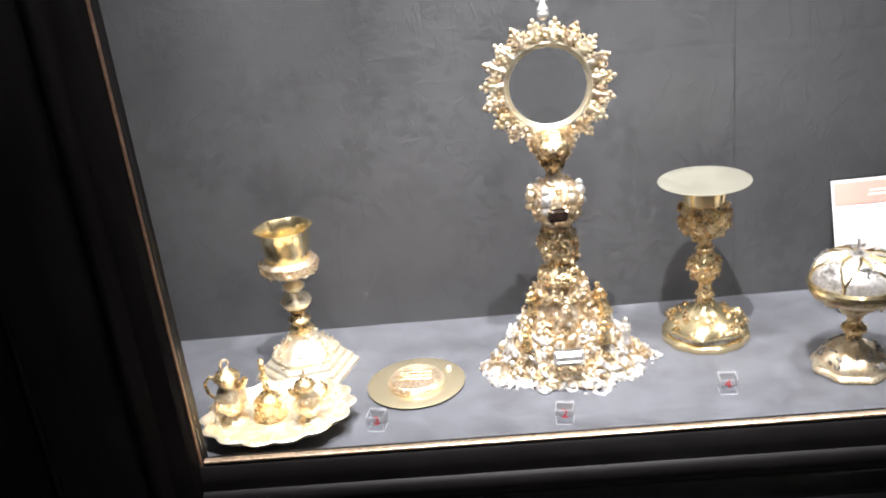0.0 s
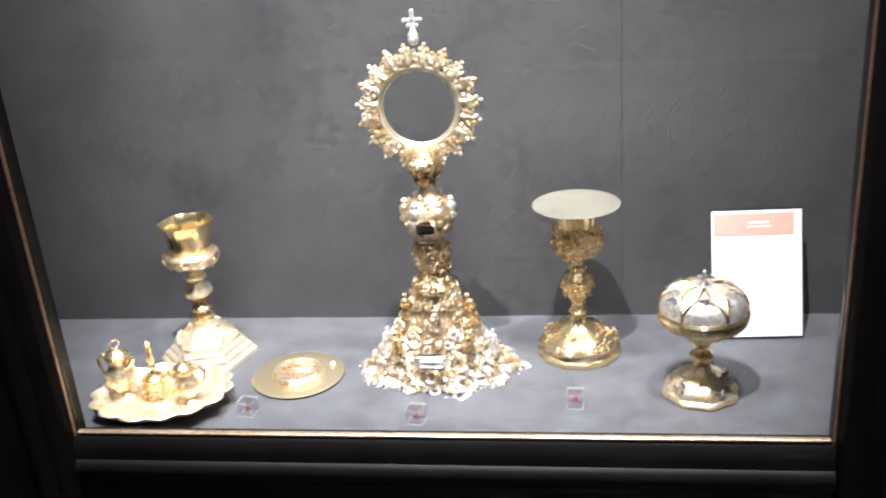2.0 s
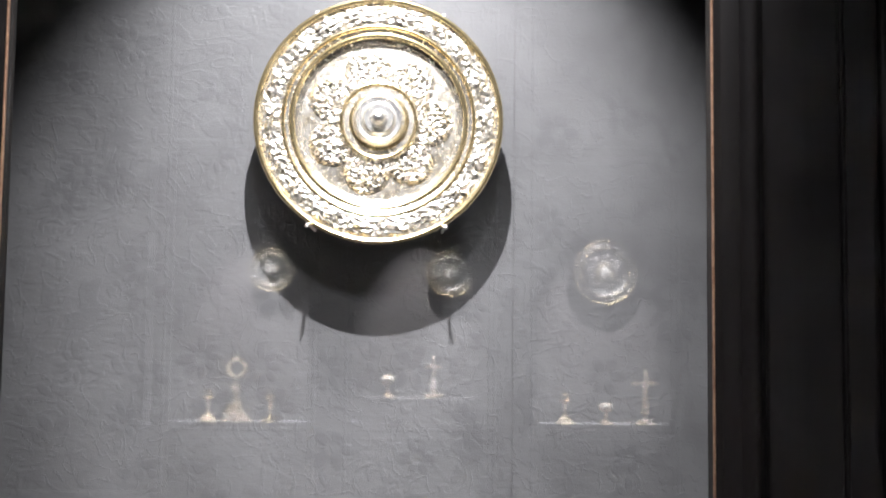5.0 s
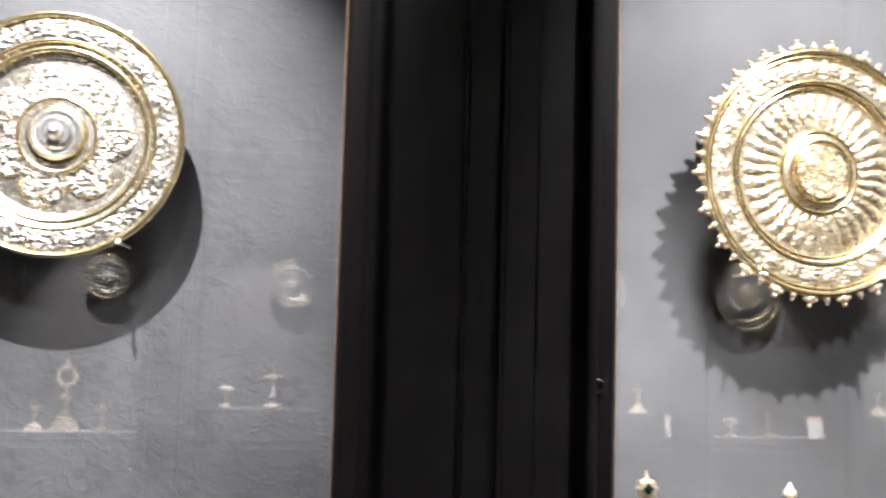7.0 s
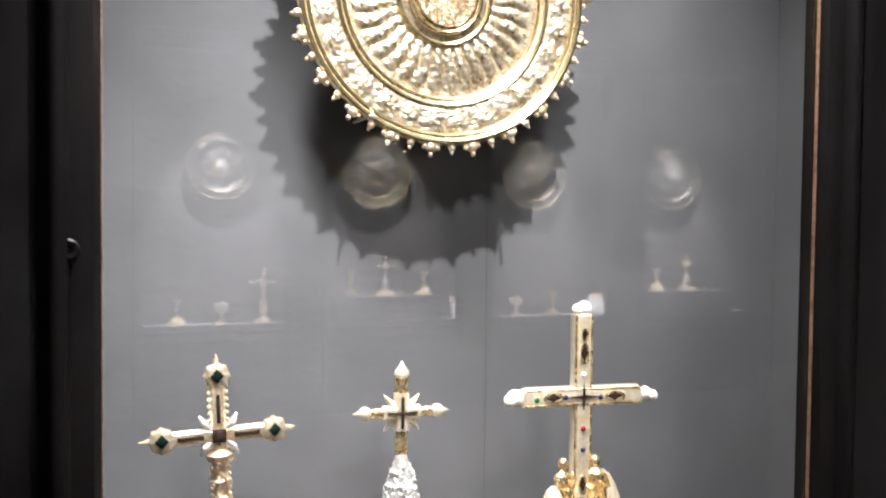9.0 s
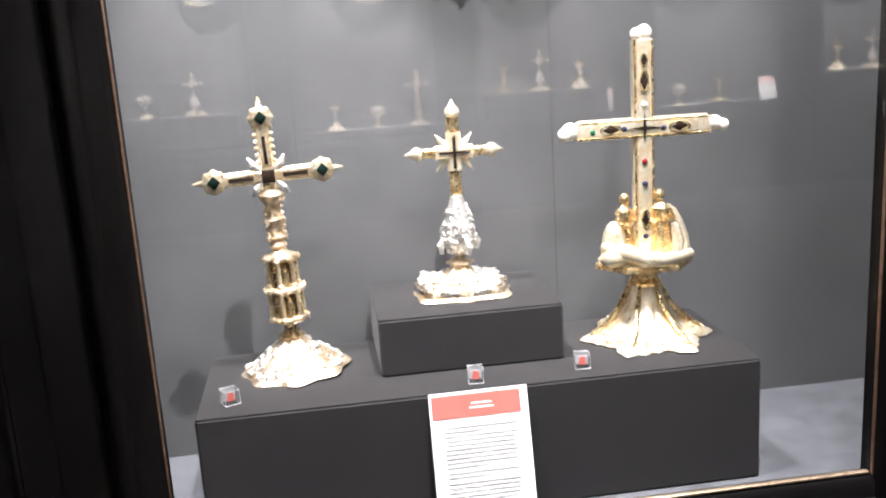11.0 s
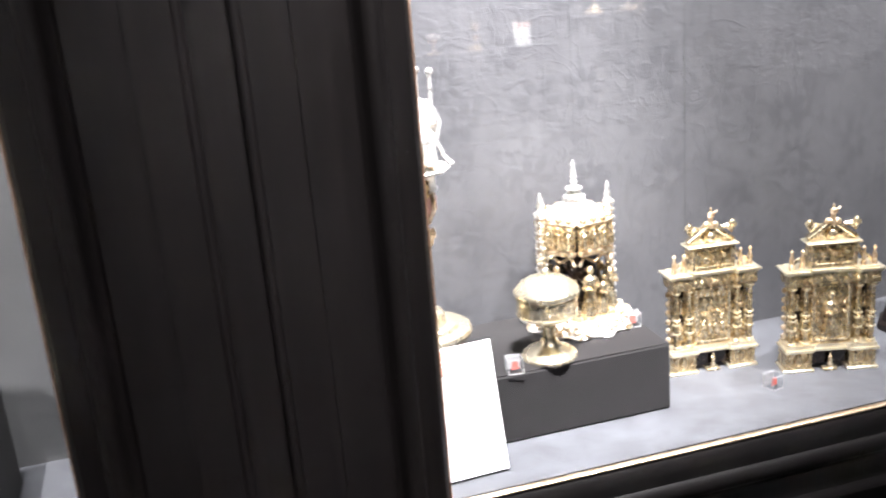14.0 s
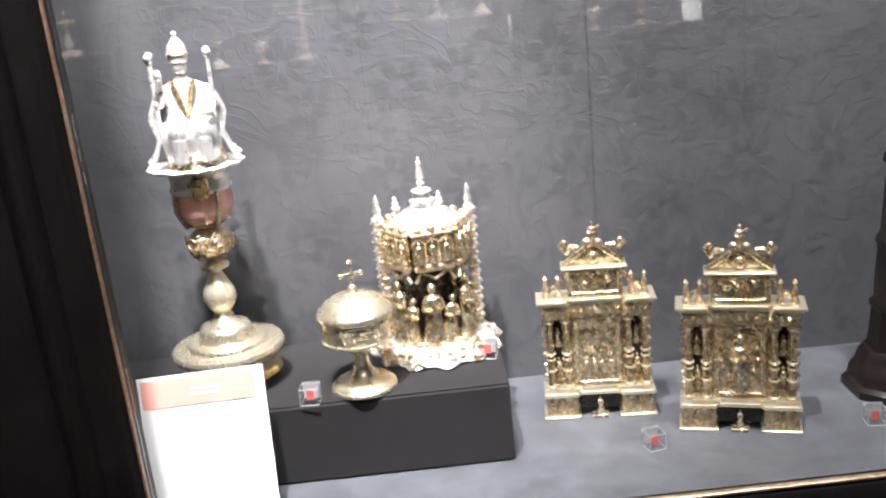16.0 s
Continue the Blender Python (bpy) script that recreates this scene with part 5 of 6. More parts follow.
    part("shaft", Shape().box(-0.0185, 0.0185, -0.014, 0.014, 0.158, 0.546, 0.007), GOLD_BRIGHT, c)
    part("arm", Shape().box(-0.122, 0.122, -0.015, 0.015, h - 0.0175, h + 0.0175, 0.007), GOLD_BRIGHT, c)
    for sx in (-1, 1):
        part("edge_wire", Shape().tube([(sx * 0.0150, -0.0125, 0.17), (sx * 0.0150, -0.0125, 0.54)], 0.0022, 6), GOLD, c)
        part("edge_wire", Shape().tube([(-0.118, -0.0135, h + sx * 0.0138), (0.118, -0.0135, h + sx * 0.0138)], 0.0022, 6), GOLD, c)
    for x, z, r in ((-0.129, h, 0.016), (0.130, h, 0.0135), (0.004, 0.552, 0.014)):
        s = Shape().ball(x, 0, z, r, r, r, 14, 9)
        s.ball(x + (0.014 if x > 0.1 else -0.010 if x < -0.1 else -0.014), -0.004, z - 0.004 if abs(x) > 0.1 else z - 0.002, r * 0.8, None, None, 12, 7)
        part("pearl", s, PEARL, c, "clustered whitish pearls")
    for x, z, w, hh in ((-0.060, h, 0.034, 0.016), (0.062, h, 0.034, 0.016), (0, 0.470, 0.014, 0.034), (0, 0.225, 0.013, 0.032), (0, 0.505, 0.011, 0.022)):
        s = Shape()
        s.lathe([(0.5, -0.0015), (0.58, -0.0015), (0.58, 0.002), (0.5, 0.002), (0.5, -0.0015)], 28, Matrix.Translation((x, -0.0155, z)) @ Matrix.Diagonal((w, 1, hh, 1)) @ pose(0, 0, 0, 90))
        s.f = [f for f in s.f if len(f) == 4]
        bezel = part("setting", s, GOLD_SMOOTH, c)
        part("stone", stone(Shape(), x, z, w, hh, -0.0148), DARK_STONE_AND_SHADE, bezel, "dark pointed oval stone")
    part("centre_inlay", stone(stone(Shape(), 0, h, 0.066, 0.008, -0.0155), 0, h, 0.007, 0.050, -0.0158), DARK_STONE_AND_SHADE, c, "dark cross-shaped inlay")
    for x, z, mat in ((-0.092, h - 0.003, EMERALD), (-0.036, h, SAPPHIRE), (0.034, h - 0.002, SAPPHIRE), (0, 0.330, RUBY), (0, 0.290, SAPPHIRE), (0, 0.195, SAPPHIRE), (0, 0.430, PEARL)):
        part("gem", Shape().ball(x, -0.0145, z, 0.0052, 0.004, 0.0052, 10, 6), mat, c)


crystal_cross()
small_cross()
group_cross()
for x, y, z, turn in ((1.208, 1.318, 0.9555, 24), (1.615, 1.296, 0.9555, -4), (1.803, 1.309, 0.9555, -8)):
    number_cube(x, y, z, turn, "")
info_card(1.6105, 1.206, FL, 0, 13.5, 0.170, 0.229, 18, 2)


# ---- third case: reliquaries ----
covered_block(2.58, 3.177, 1.358, 1.590, FL, 0.856, "low plinth covered in black felt")
TOP = 0.8575


def jasper_reliquary():
    c = thing("reliquary", pose(2.776, 1.462, TOP, 0, 0, 12), "silver-gilt reliquary with a red jasper cup and enthroned silver figure", "reliquary")
    for k in range(3):
        a = 2 * math.pi * k / 3 + 0.4
        part("claw_foot", Shape().ball(0.062 * math.cos(a), 0.062 * math.sin(a), 0.010, 0.013, 0.013, 0.010, 12, 7).tube([(0.062 * math.cos(a), 0.062 * math.sin(a), 0.012), (0.068 * math.cos(a), 0.068 * math.sin(a), 0.030), (0.060 * math.cos(a), 0.060 * math.sin(a), 0.050)], 0.008, 8), GOLD, c)
    part("base_drum", Shape().lathe([(0.0, 0.012), (0.066, 0.012), (0.072, 0.018), (0.068, 0.026), (0.068, 0.038), (0.074, 0.048), (0.0, 0.049)], 56, None, lobes(3, 0.03)), GOLD_SMOOTH, c)
    part("base_plate", Shape().lathe([(0.0, 0.048), (0.072, 0.049), (0.080, 0.053), (0.082, 0.059), (0.080, 0.064), (0.075, 0.066), (0.062, 0.065), (0.060, 0.066), (0.059, 0.071), (0.056, 0.074), (0.050, 0.075), (0.042, 0.075), (0.039, 0.079), (0.038, 0.088), (0.034, 0.094),
                                      (0.026, 0.097), (0.020, 0.099), (0.016, 0.105), (0.013, 0.108), (0.0, 0.109)], 72), GOLD_SATIN, c)
    part("baluster", Shape().lathe([(0.0, 0.106), (0.015, 0.108), (0.011, 0.114), (0.018, 0.122), (0.0235, 0.134), (0.022, 0.148), (0.014, 0.164), (0.008, 0.176), (0.010, 0.179), (0.020, 0.182), (0.021, 0.186), (0.009, 0.192), (0.009, 0.198), (0.0, 0.199)], 32, None, lobes(10, 0.02)), GOLD_BRIGHT, c)
    knob = [(0.0, 0.196), (0.010, 0.198), (0.024, 0.206), (0.030, 0.218), (0.028, 0.231), (0.018, 0.240), (0.012, 0.244), (0.0, 0.245)]
    part("openwork_knop", Shape().lathe(knob, 28, None, lobes(6, 0.04)).encrust(knob[1:6], 90, 0.010, 71), SILVER_GILT, c)
    part("cup_mount", Shape().lathe([(0.0, 0.242), (0.016, 0.243), (0.030, 0.250), (0.028, 0.256), (0.0, 0.257)], 28, None, lobes(8, 0.1)), SILVER_GILT, c)
    part("jasper_cup", Shape().lathe([(0.0, 0.246), (0.022, 0.247), (0.034, 0.256), (0.040, 0.270), (0.0405, 0.286), (0.038, 0.298), (0.0, 0.299)], 40, None, lobes(8, 0.03)), JASPER, c, "polished reddish jasper cup")
    for k in range(4):
        a = math.pi / 2 * k + 0.5
        part("strap", Shape().tube([(0.030 * math.cos(a), 0.030 * math.sin(a), 0.248), (0.043 * math.cos(a), 0.043 * math.sin(a), 0.272), (0.041 * math.cos(a), 0.041 * math.sin(a), 0.300)], 0.0032, 6), SILVER_GILT, c)
    part("cup_band", Shape().lathe([(0.0, 0.296), (0.041, 0.297), (0.043, 0.301), (0.040, 0.306), (0.0405, 0.320), (0.043, 0.326), (0.0, 0.327)], 44), SILVER_BRIGHT, c, "polished silver band")
    part("band_ornament", Shape().box(-0.012, 0.012, -0.047, -0.040, 0.296, 0.322, 0.004).ball(0, -0.046, 0.30, 0.009, 0.004, 0.009), GOLD, c)
    part("dish", Shape().lathe([(0.0, 0.325), (0.042, 0.326), (0.060, 0.330), (0.065, 0.334), (0.063, 0.336), (0.040, 0.334), (0.0, 0.334)], 56, None, lobes(12, 0.04)), SILVER_BRIGHT, c)
    rows = [(0.000, 0.033, 0.024, -0.014), (0.012, 0.036, 0.027, -0.016), (0.034, 0.038, 0.030, -0.020), (0.048, 0.038, 0.028, -0.018), (0.058, 0.036, 0.021, -0.008), (0.076, 0.033, 0.017, -0.001),
            (0.094, 0.036, 0.017, 0.0), (0.104, 0.033, 0.016, 0.0), (0.111, 0.020, 0.013, 0.0), (0.116, 0.009, 0.009, 0.0), (0.121, 0.008, 0.008, -0.001)]
    body = Shape()
    body.loft([[(rx * math.cos(a) * q, cy + ry * math.sin(a) * q, 0.345 + z) for a in [2 * math.pi * i / 56 for i in range(56)]
                for q in [1 + (0.09 if z < 0.05 else 0.05) * math.sin(11 * a + 40 * z) * (z < 0.11)]] for z, rx, ry, cy in rows])
    body.v = [(x, y, 0.345 + (z - 0.345) * 0.97) for x, y, z in body.v]
    body.ball(0, -0.003, 0.475, 0.0105, 0.0115, 0.013).lathe([(0.011, 0.480), (0.0135, 0.483), (0.0140, 0.494), (0.0115, 0.505), (0.005, 0.514), (0.002, 0.517), (0.0, 0.518)], 20, pose(0, -0.003, 0)).ball(0, -0.003, 0.520, 0.004)
    body.tube([(-0.030, -0.006, 0.444), (-0.034, -0.020, 0.428), (-0.030, -0.030, 0.446), (-0.029, -0.032, 0.462)], [0.009, 0.008, 0.006, 0.005], 8).ball(-0.029, -0.033, 0.468, 0.0055, 0.004, 0.008)
    body.tube([(0.031, -0.006, 0.442), (0.037, -0.020, 0.420), (0.030, -0.036, 0.410), (0.018, -0.042, 0.412)], [0.009, 0.009, 0.007, 0.006], 8)
    for x in (-0.015, 0.016):
        body.ball(x, -0.044, 0.386, 0.014, 0.012, 0.017).tube([(x, -0.046, 0.378), (x * 1.1, -0.046, 0.360), (x * 1.2, -0.044, 0.346)], [0.011, 0.010, 0.011], 8)
    body.v = [(x, y, 0.345 + (z - 0.345) * 0.95) for x, y, z in body.v]
    part("enthroned_figure", body, SILVER_BRIGHT, c, "plain enthroned silver statuette")
    part("stole", Shape().tube([(-0.014, -0.017, 0.452), (-0.008, -0.021, 0.430), (0.0, -0.030, 0.404)], 0.0035, 6).tube([(0.014, -0.017, 0.452), (0.008, -0.021, 0.430), (0.0, -0.030, 0.404)], 0.0035, 6).ring(0.0142, 0.0016, 28, 6, pose(0, -0.003, 0.484)), GOLD, c, "gilt trimming of the robe")
    part("throne", Shape().box(-0.030, 0.030, -0.012, 0.026, 0.334, 0.372, 0.003).box(-0.028, 0.028, 0.020, 0.027, 0.372, 0.440, 0.003), SILVER_GILT, c)
    tagged(part("throne_ornament", Shape().encrust([(0.040, 0.336), (0.030, 0.366)], 60, 0.011, 72), SILVER_GILT, c), kind="stuff")
    for sx in (-1, 1):
        for y in (-0.022, 0.024):
            x = 0.0375 * sx
            part("post", Shape().tube([(x * 1.05, y, 0.372), (x, y, 0.430), (x * 1.02, y, 0.480)], [0.0036, 0.003, 0.0026], 8).ball(x * 1.02, y, 0.484, 0.006, None, None, 10, 6).ball(x, y, 0.424, 0.0055, None, None, 10, 6), SILVER_BRIGHT, c)
            part("bracket", Shape().tube([(x * 1.06, y, 0.428), (x * 1.30, y * 1.1, 0.406), (x * 1.12, y, 0.376), (x * 1.35, y * 1.25, 0.352), (x * 1.70, y * 1.4, 0.337)], 0.0032, 7), SILVER_BRIGHT, c)


def gold_ciborium():
    c = thing("ciborium", pose(2.973, 1.398, TOP, 0, 0, 20), "shiny gold ciborium with a drum-shaped cup and cross-topped lid", "ciborium")
    part("foot", Shape().lathe([(0.0, 0), (0.045, 0), (0.047, 0.002), (0.0465, 0.006), (0.043, 0.008), (0.041, 0.011), (0.033, 0.014), (0.023, 0.019), (0.015, 0.027), (0.0105, 0.038), (0.0095, 0.048), (0.0, 0.049)], 64), GOLD_SATIN, c)
    part("stem", Shape().lathe([(0.0, 0.047), (0.0095, 0.048), (0.0085, 0.052), (0.014, 0.055), (0.014, 0.058), (0.0085, 0.061), (0.009, 0.066), (0.017, 0.071), (0.0, 0.072)], 32), GOLD_SATIN, c)
    part("cup", Shape().lathe([(0.0, 0.070), (0.017, 0.071), (0.043, 0.073), (0.0485, 0.076), (0.0498, 0.080), (0.0503, 0.111), (0.0, 0.112)], 72), GOLD_SATIN, c)
    part("engraved_panel", Shape().encrust([(0.0494, 0.083), (0.0498, 0.104)], 46, 0.0042, 81, None, 1, 1, (225, 300)), GOLD_SATIN, c, "chased coat of arms on the cup")
    part("moulding", Shape().ring(0.0500, 0.0018, 64, 8, pose(0, 0, 0.079)).ring(0.0504, 0.0016, 64, 8, pose(0, 0, 0.108)), GOLD_SATIN, c)
    lid = part("lid", Shape().lathe([(0.0, 0.110), (0.0525, 0.111), (0.0545, 0.114), (0.0545, 0.118), (0.0525, 0.121), (0.0500, 0.123), (0.044, 0.130), (0.032, 0.1375), (0.016, 0.142), (0.008, 0.144), (0.0, 0.1445)], 56), GOLD_SATIN, c)
    part("lid_cross", Shape().box(-0.0025, 0.0025, -0.002, 0.002, 0.143, 0.186, 0.0006).box(-0.0145, 0.0145, -0.002, 0.002, 0.1675, 0.1725, 0.0006).ball(0, 0, 0.149, 0.007).ball(-0.015, 0, 0.170, 0.004).ball(0.015, 0, 0.170, 0.004).ball(0, 0, 0.187, 0.004), GOLD_SATIN, lid)


def tower_reliquary():
    c = thing("reliquary", pose(3.082, 1.522, TOP, 0, 0, 8), "gilt six-sided tower reliquary with statuettes under gothic canopies", "reliquary")
    scal = lobes(12, 0.07)
    part("foot", Shape().lathe([(0.0, 0), (0.096, 0), (0.099, 0.004), (0.094, 0.010), (0.084, 0.020), (0.076, 0.024), (0.0, 0.025)], 96, None, scal), SILVER, c)
    part("foot_gallery", Shape().encrust([(0.094, 0.006), (0.080, 0.022)], 110, 0.013, 91, scal), SILVER_GILT, c, "pierced gothic border")
    part("plinth_floor", Shape().slab(polygon(6, 0.074), 0.024, 0.032, None, 0.002), GOLD_AGED, c)
    # dark colour on the core stands for shade in the open niches
    part("core", Shape().slab(polygon(6, 0.036, 0.5), 0.031, 0.150), DARK_STONE_AND_SHADE, c, "inner wall, coloured dark as niche shade")
    for k in range(6):
        a = math.pi / 3 * k
        x, y = 0.069 * math.cos(a), 0.069 * math.sin(a)
        turn = math.degrees(a)
        if k < 4:      # the front of the tower stands open
            wide = 0.0062 if k % 3 == 0 else 0.0032
            s = Shape().box(-wide, wide, -wide, wide, 0.030, 0.210, 0.0012, pose(x, y, 0, 0, 0, turn))
            pier = part("buttress", s, SILVER_GILT, c)
            o = Shape()
            for j in range(13):
                z = 0.036 + 0.0142 * j
                o.box(-wide - 0.0014, wide + 0.0014, -wide - 0.0014, wide + 0.0014, z - 0.0012, z + 0.0012, 0.0006, pose(x, y, 0, 0, 0, turn))
                if k % 3 == 0:
                    for side in (-1, 1):
                        o.ball(x * 1.10, y * 1.10 + side * 0.007, z + 0.006, 0.0030, 0.0030, 0.0038, 7, 5).ball(x * 1.14, y * 1.14, z + 0.002, 0.0026, None, None, 7, 5)
            part("buttress_bands", o, SILVER, pier)
            p = Shape().lathe([(0.008, 0.208), (0.0085, 0.214), (0.005, 0.222), (0.0065, 0.226), (0.0035, 0.236), (0.0048, 0.240), (0.001, 0.250), (0.0, 0.251)], 8, pose(x, y, 0) if k % 3 == 0 else pose(x, y, 0.105) @ Matrix.Diagonal((0.9, 0.9, 0.5, 1)))
            part("pinnacle", p, SILVER, pier)
        b = a + math.pi / 6
        bx, by = math.cos(b), math.sin(b)
        face = pose(0.058 * bx, 0.058 * by, 0, 0, 0, math.degrees(b) + 90)
        part("statuette", Shape().figure(0.090, face @ pose(-0.008, 0.002, 0.032)), GOLD_AGED, c)
        part("statuette", Shape().figure(0.068, face @ pose(0.014, 0.002, 0.032, 0, 8, 15)), GOLD_AGED, c)
        part("canopy", Shape().box(-0.030, 0.030, -0.006, 0.006, 0.140, 0.152, 0.003, face).tube([(-0.029, 0, 0.124), (-0.02, 0, 0.140), (0, 0, 0.128), (0.02, 0, 0.140), (0.029, 0, 0.124)], 0.003, 6, face), SILVER_GILT, c)
        gallery = part("gallery_panel", Shape().box(-0.030, 0.030, -0.003, 0.003, 0.152, 0.194, 0.001, face), GOLD_OLD, c)
        q = Shape()
        for u in (-0.020, 0.0, 0.020):
            q.figure(0.034, face @ pose(u, -0.004, 0.154), False)
            q.tube([(u - 0.009, -0.005, 0.154), (u - 0.009, -0.005, 0.184), (u, -0.005, 0.192), (u + 0.009, -0.005, 0.184), (u + 0.009, -0.005, 0.154)], 0.0016, 5, face)
        part("gallery_figures", q, GOLD_AGED, gallery)
        part("cresting", Shape().box(-0.031, 0.031, -0.005, 0.005, 0.193, 0.200, 0.002, face).ball(-0.02, 0, 0.203, 0.006, None, None, 8, 5, face).ball(0, 0, 0.205, 0.007, None, None, 8, 5, face).ball(0.02, 0, 0.203, 0.006, None, None, 8, 5, face), SILVER_GILT, c)
    part("roof", Shape().lathe([(0.0, 0.196), (0.060, 0.197), (0.058, 0.204), (0.040, 0.216), (0.022, 0.224), (0.0, 0.226)], 6, None), SILVER, c)
    part("lantern", Shape().lathe([(0.0, 0.222), (0.016, 0.223), (0.016, 0.229), (0.0195, 0.231), (0.0195, 0.235), (0.013, 0.237), (0.012, 0.245), (0.0155, 0.247), (0.0145, 0.250), (0.006, 0.253), (0.004, 0.260), (0.0, 0.261)], 24).encrust([(0.0165, 0.224), (0.0165, 0.230)], 16, 0.006, 92), SILVER_BRIGHT, c)
    part("finial_figure", Shape().lathe([(0.0, 0.258), (0.007, 0.259), (0.004, 0.264), (0.006, 0.268), (0.0035, 0.272), (0.0, 0.273)], 12).figure(0.028, pose(0, 0, 0.271), False), SILVER_BRIGHT, c)


def altar_reliquary(x, y, turn, saint):
    label = "gilt bronze miniature altarpiece with columns, pediment and %s relief" % saint
    c = thing("altarpiece", pose(x, y, FL, 0, 0, turn) @ Matrix.Diagonal((0.93, 0.93, 1.04, 1)), label, "altarpiece", "miniature altarpieces")
    rng = random.Random(saint)
    w = 0.090
    for sx in (-1, 1):
        pedestal = part("pedestal", Shape().box(sx * 0.062 - 0.026, sx * 0.062 + 0.026, -0.021, 0.02, 0.005, 0.037, 0.001), GOLD_OLD, c)
        part("pedestal_foot", Shape().box(sx * 0.062 - 0.030, sx * 0.062 + 0.030, -0.026, 0.024, 0.0, 0.005, 0.001), GOLD_EDGE, pedestal)
        part("pedestal_panel", Shape().ball(sx * 0.062, -0.022, 0.021, 0.009, 0.002, 0.012).box(sx * 0.062 - 0.021, sx * 0.062 - 0.012, -0.023, -0.02, 0.010, 0.032).box(sx * 0.062 + 0.012, sx * 0.062 + 0.021, -0.023, -0.02, 0.010, 0.032), GOLD_CHASED, pedestal)
    # recess shade painted as a dark block between the pedestals
    part("pedestal_middle", Shape().box(-0.033, 0.033, -0.010, 0.02, 0.010, 0.037, 0.001), DARK_STONE_AND_SHADE, c, "recessed middle of the base, its shade put in the colour")
    part("base_figure", Shape().figure(0.030, pose(0, -0.018, 0.004), False).box(-0.014, 0.014, -0.024, -0.008, 0.0, 0.005, 0.001), GOLD_AGED, c)
    step = [(-w, -0.030), (-0.036, -0.030), (-0.030, -0.022), (0.030, -0.022), (0.036, -0.030), (w, -0.030), (w, 0.026), (-w, 0.026)]
    part("ledge", Shape().slab(step, 0.038, 0.0425, None, 0.0).slab([(px * 0.95, py * 0.9) for px, py in step], 0.0425, 0.050), GOLD_EDGE, c)
    part("body", Shape().box(-0.078, 0.078, 0.0, 0.022, 0.049, 0.162, 0.001).box(-0.040, 0.040, -0.012, 0.006, 0.049, 0.162, 0.001), GOLD_OLD, c)
    part("panel_frame", bar(bar(bar(bar(Shape(), (-0.034, 0.054), (-0.034, 0.158), 0.007, 0.010), (0.034, 0.054), (0.034, 0.158), 0.007, 0.010), (-0.034, 0.055), (0.034, 0.055), 0.006, 0.010), (-0.034, 0.157), (0.034, 0.157), 0.006, 0.010, ), GOLD_AGED, c, m=pose(0, -0.012, 0))
    s = Shape()
    if saint == "robed saint":
        s.figure(0.078, pose(0, -0.014, 0.066))
        s.ball(0, -0.015, 0.064, 0.020, 0.006, 0.009)
        for k in range(16):
            a = 2 * math.pi * k / 16
            s.work(Matrix.Translation((0.026 * math.cos(a), -0.0125, 0.108 + 0.040 * math.sin(a))) @ pose(0, 0, 0, 90, 0, k * 40), 0.008, rng)
    else:
        for row, z in enumerate((0.066, 0.140)):
            for k in range(5):
                s.figure(0.030 - 0.004 * row, pose(-0.024 + 0.012 * k, -0.014, z, 0, rng.uniform(-20, 20), 0), False)
        for k in range(40):
            s.work(Matrix.Translation((rng.uniform(-0.028, 0.028), -0.0125, rng.choice((rng.uniform(0.100, 0.112), rng.uniform(0.126, 0.150))))) @ pose(0, 0, 0, 90, 0, rng.uniform(0, 360)), 0.0075, rng)
    part("relief", s, GOLD_AGED, c, "raised gilt relief")
    for sx in (-1, 1):
        for u in (0.050, 0.076):
            x0 = sx * u
            col = [(0.0075, 0.049), (0.0078, 0.054), (0.0055, 0.058), (0.0060, 0.075), (0.0075, 0.079), (0.0060, 0.083), (0.0068, 0.096), (0.0050, 0.101), (0.0072, 0.105), (0.0050, 0.109), (0.0052, 0.130), (0.0045, 0.150), (0.0065, 0.155), (0.0082, 0.160), (0.0, 0.1605)]
            column = part("column", Shape().lathe(col, 14, pose(x0, -0.017, 0)), GOLD_OLD, c)
            bands = Shape()
            for z, r in ((0.054, 0.0078), (0.079, 0.0074), (0.096, 0.0068), (0.105, 0.0072), (0.154, 0.0070)):
                bands.ring(r, 0.0016, 16, 6, pose(x0, -0.017, z))
            part("column_bands", bands, GOLD_EDGE, column, "bright rings of the column")
        # dark panel in place of the shade inside a niche
        niche = part("niche", Shape().box(sx * 0.063 - 0.007, sx * 0.063 + 0.007, -0.004, 0.001, 0.060, 0.150, 0.001), DARK_STONE_AND_SHADE, c, "niche between the columns, a dark panel for its shade")
        part("niche_figure", Shape().figure(0.034, pose(sx * 0.063, -0.008, 0.062), False).figure(0.030, pose(sx * 0.063, -0.008, 0.112), False), GOLD_AGED, niche)
        side = Shape()
        for k in range(6):
            side.ball(sx * 0.084, 0.006, 0.060 + 0.017 * k, 0.0055, None, None, 8, 5)
        part("side_scrolls", side, SILVER_GILT, c)
    ent = [(-0.086, -0.027), (-0.044, -0.027), (-0.040, -0.019), (0.040, -0.019), (0.044, -0.027), (0.086, -0.027), (0.086, 0.024), (-0.086, 0.024)]
    part("entablature", Shape().slab(ent, 0.160, 0.180), GOLD_OLD, c)
    part("frieze", frieze(rng), GOLD_AGED, c, "small frieze ornaments")
    part("cornice", Shape().slab([(px * 1.04, py * 1.05) for px, py in ent], 0.180, 0.1835).slab([(px * 1.10, py * 1.12) for px, py in ent], 0.1835, 0.1865).slab([(px * 0.96, py * 0.9) for px, py in ent], 0.1865, 0.1895), GOLD_EDGE, c)
